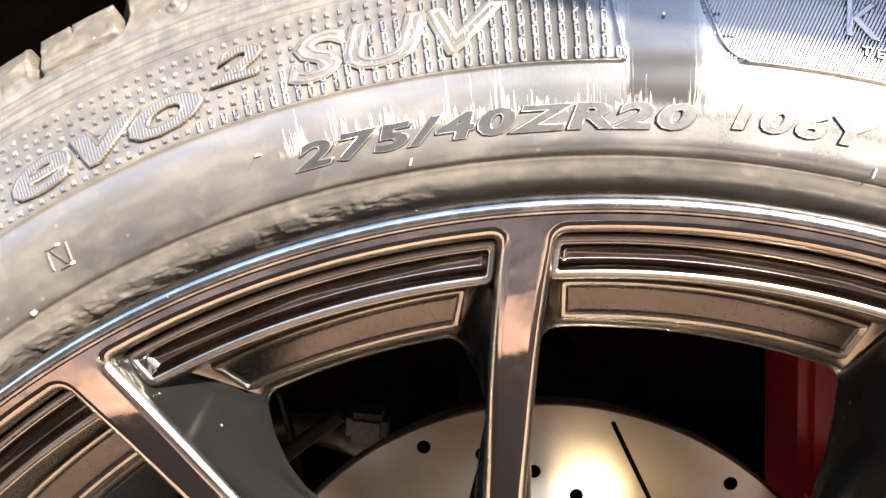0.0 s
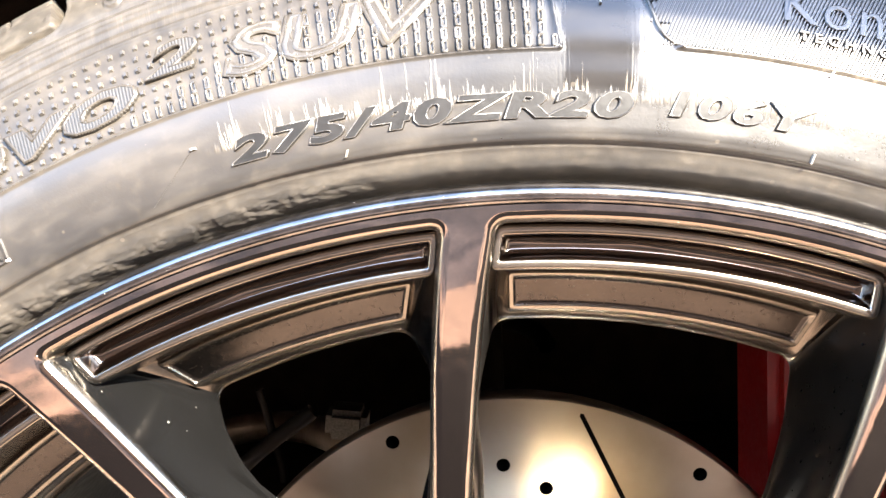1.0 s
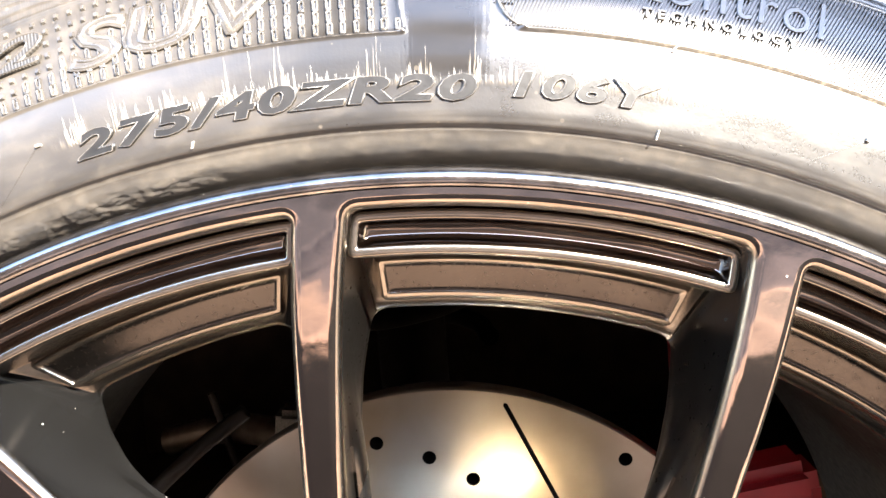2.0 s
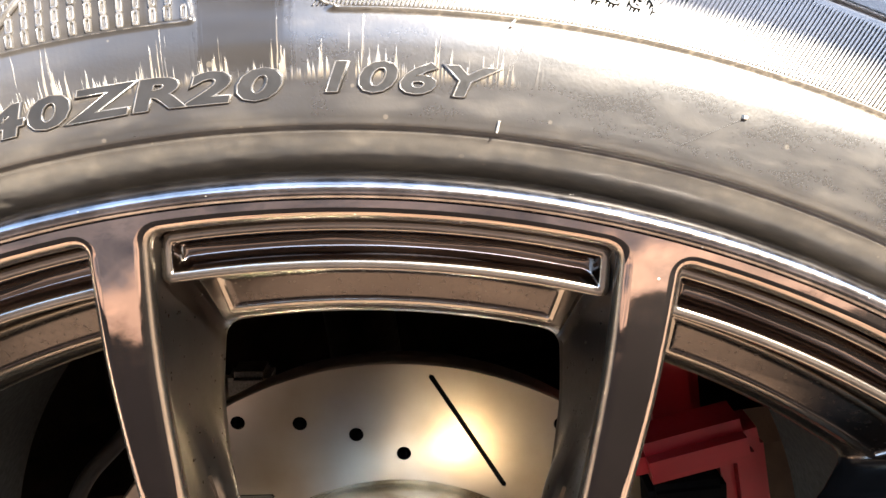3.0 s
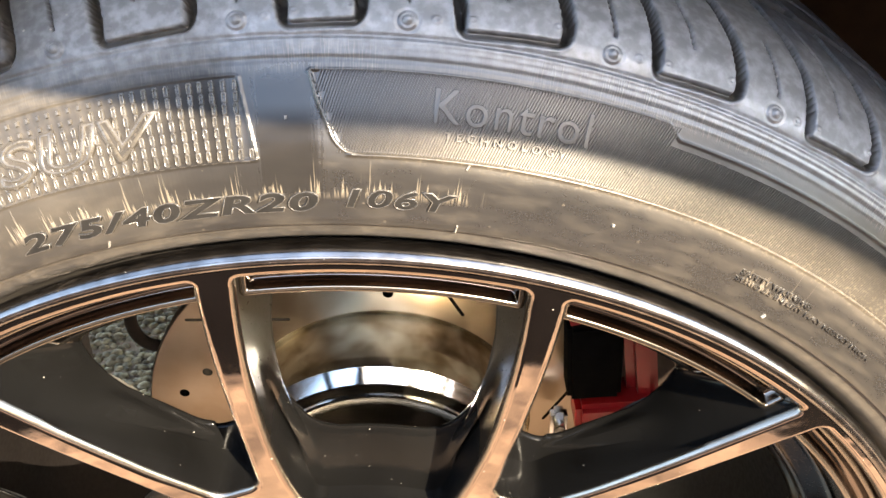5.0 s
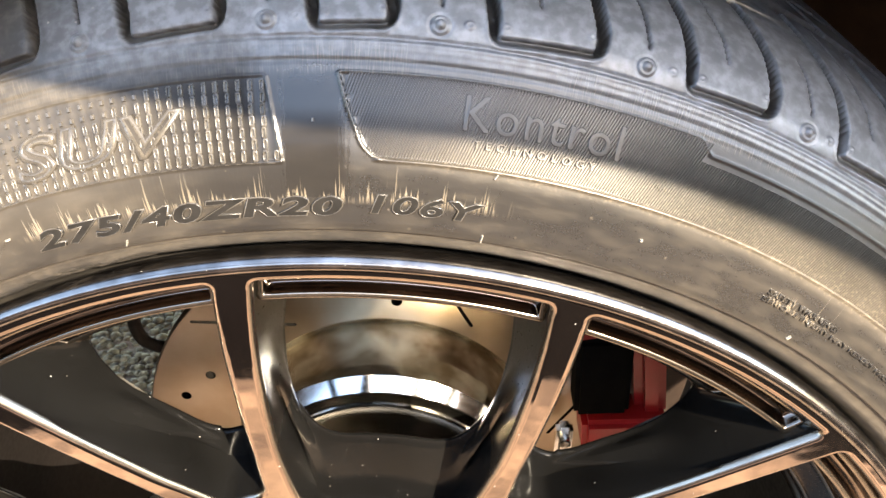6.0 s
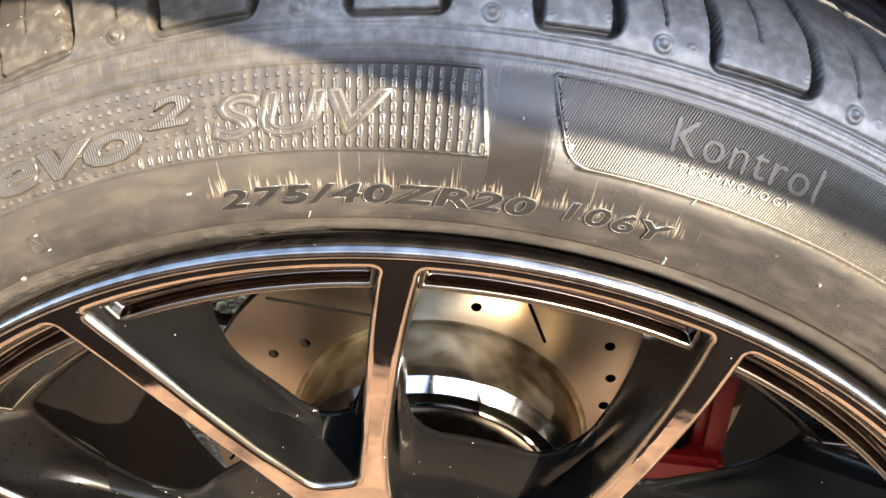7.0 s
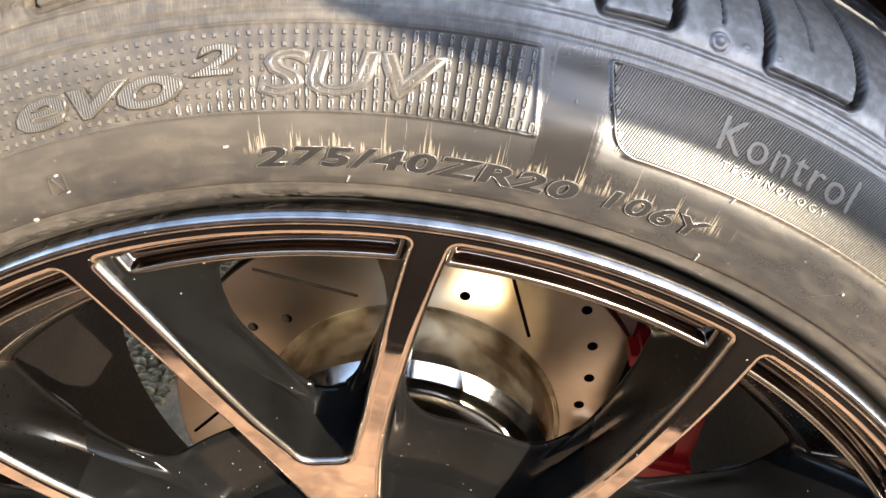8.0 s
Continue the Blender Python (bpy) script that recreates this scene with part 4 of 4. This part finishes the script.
# ---- wheel arch, wall and ground ----
arch = revolve("wheel_arch", [(0.448, -0.012), (0.451, -0.016), (0.455, -0.012), (0.457, 0.0), (0.457, 0.02), (0.46, 0.40), (0.3, 0.56), (0.001, 0.58)], LINER, None, steps=108, start=-101, end=101)
tagged(arch, "dark brown felt lining of the wheel arch", "wheel arch", kind="structure")
# dark panel added where only shade shows behind the brake
shield = revolve("inner_arch", [(0.46, 0.402), (0.3, 0.562), (0.001, 0.582)], LINER, None, steps=16, start=101, end=140)
tagged(shield, "dark panel added behind the brake, hiding the bright ground beyond", "wheel arch", kind="structure")
bm = bmesh.new()
bmesh.ops.create_grid(bm, x_segments=2, y_segments=2, size=400)
g = part("ground", bm, PAVING)
g.location.z = ZC - 0.364
tagged(g, "sunlit ground of coarse tan aggregate", "ground", kind="structure")
# near-black strip added out of view, so the chrome mirrors shade there
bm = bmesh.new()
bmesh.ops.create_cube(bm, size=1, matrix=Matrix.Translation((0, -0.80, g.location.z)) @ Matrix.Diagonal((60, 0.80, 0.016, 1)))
tagged(part("road", bm, SHADE_STRIP), "added near-black strip, standing in for shade mirrored in the wheel", "road", kind="structure")
# added unseen paving, for the copper patches that the chrome mirrors
bm = bmesh.new()
bmesh.ops.create_cube(bm, size=1, matrix=Matrix.Translation((0, -2.725, g.location.z)) @ Matrix.Diagonal((60, 3.55, 0.010, 1)))
tagged(part("pavement", bm, YARD), "unseen brown and copper patched paving, added to be mirrored in the wheel", "paving", kind="structure")
# unseen wall, added to darken what the chrome mirrors
bm = bmesh.new()
bmesh.ops.create_cube(bm, size=1, matrix=Matrix.Translation((0, -4.6, 1.1)) @ Matrix.Diagonal((24, 0.2, 2.3, 1)))
tagged(part("wall_south", bm, WALL), "plain brown wall added out of view, mirrored in the wheel", "wall", kind="structure")
# taller unseen wall, added to block low sky from the tyre's reflections
bm = bmesh.new()
bmesh.ops.create_cube(bm, size=1, matrix=Matrix.Translation((-4, -15, 4.2)) @ Matrix.Diagonal((44, 2, 8.4, 1)))
tagged(part("wall_far", bm, WALL), "plain brown wall added far out of view, mirrored in the tyre", "wall", kind="structure")
# loose stones under the car, and the car's floor above them
rng = random.Random(11)
verts, faces = [], []
for i in range(39):
    for j in range(42):
        x, y = -0.80 + 0.0131 * i + rng.uniform(-0.004, 0.004), 0.46 + 0.0131 * j + rng.uniform(-0.004, 0.004)
        size, turn, flat = rng.uniform(0.006, 0.0115), rng.uniform(0, 6.3), rng.uniform(0.5, 0.9)
        k = len(verts)
        for h, w, n in ((-0.2, 1.0, 6), (0.45, 0.85, 6), (0.8, 0.35, 6)):
            for q in range(n):
                a = turn + q * math.tau / n + rng.uniform(-0.2, 0.2)
                verts.append((x + size * w * math.cos(a), y + size * w * 0.8 * math.sin(a), g.location.z + size * h * flat))
        for ring in (0, 6):
            faces += [(k + ring + q, k + ring + (q + 1) % 6, k + ring + 6 + (q + 1) % 6, k + ring + 6 + q) for q in range(6)]
        faces.append(tuple(k + 12 + q for q in range(6)))
stones = link("gravel", verts, faces, GRAVEL, None, "", True, 40)
tagged(stones, "loose tan and brown gravel under the car", "gravel", kind="stuff")
bm = bmesh.new()
bmesh.ops.create_cube(bm, size=1, matrix=Matrix.Translation((0.3, 0.95, 0.34)) @ Matrix.Diagonal((2.7, 1.1, 0.03, 1)))
tagged(part("underbody", bm, LINER), "dark plain floor panel under the car", "car floor", kind="structure")
# an added arc outside the view, placed so its shade lies on the upper part of the tyre
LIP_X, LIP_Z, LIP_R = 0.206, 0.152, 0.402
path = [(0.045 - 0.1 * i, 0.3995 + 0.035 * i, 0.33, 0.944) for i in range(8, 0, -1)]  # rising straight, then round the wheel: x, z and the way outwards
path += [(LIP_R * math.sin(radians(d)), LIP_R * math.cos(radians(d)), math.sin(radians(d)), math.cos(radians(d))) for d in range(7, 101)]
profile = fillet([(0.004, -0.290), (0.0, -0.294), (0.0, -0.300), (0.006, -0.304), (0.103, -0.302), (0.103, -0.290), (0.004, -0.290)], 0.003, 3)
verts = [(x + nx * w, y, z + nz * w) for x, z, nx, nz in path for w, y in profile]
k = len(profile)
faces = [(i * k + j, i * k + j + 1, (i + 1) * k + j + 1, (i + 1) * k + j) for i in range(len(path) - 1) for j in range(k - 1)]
fender = link("shade_arc", verts, faces, LINER)
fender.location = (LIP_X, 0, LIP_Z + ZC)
tagged(fender, "dark unseen arc added to shade the upper tyre", "fender", kind="structure")
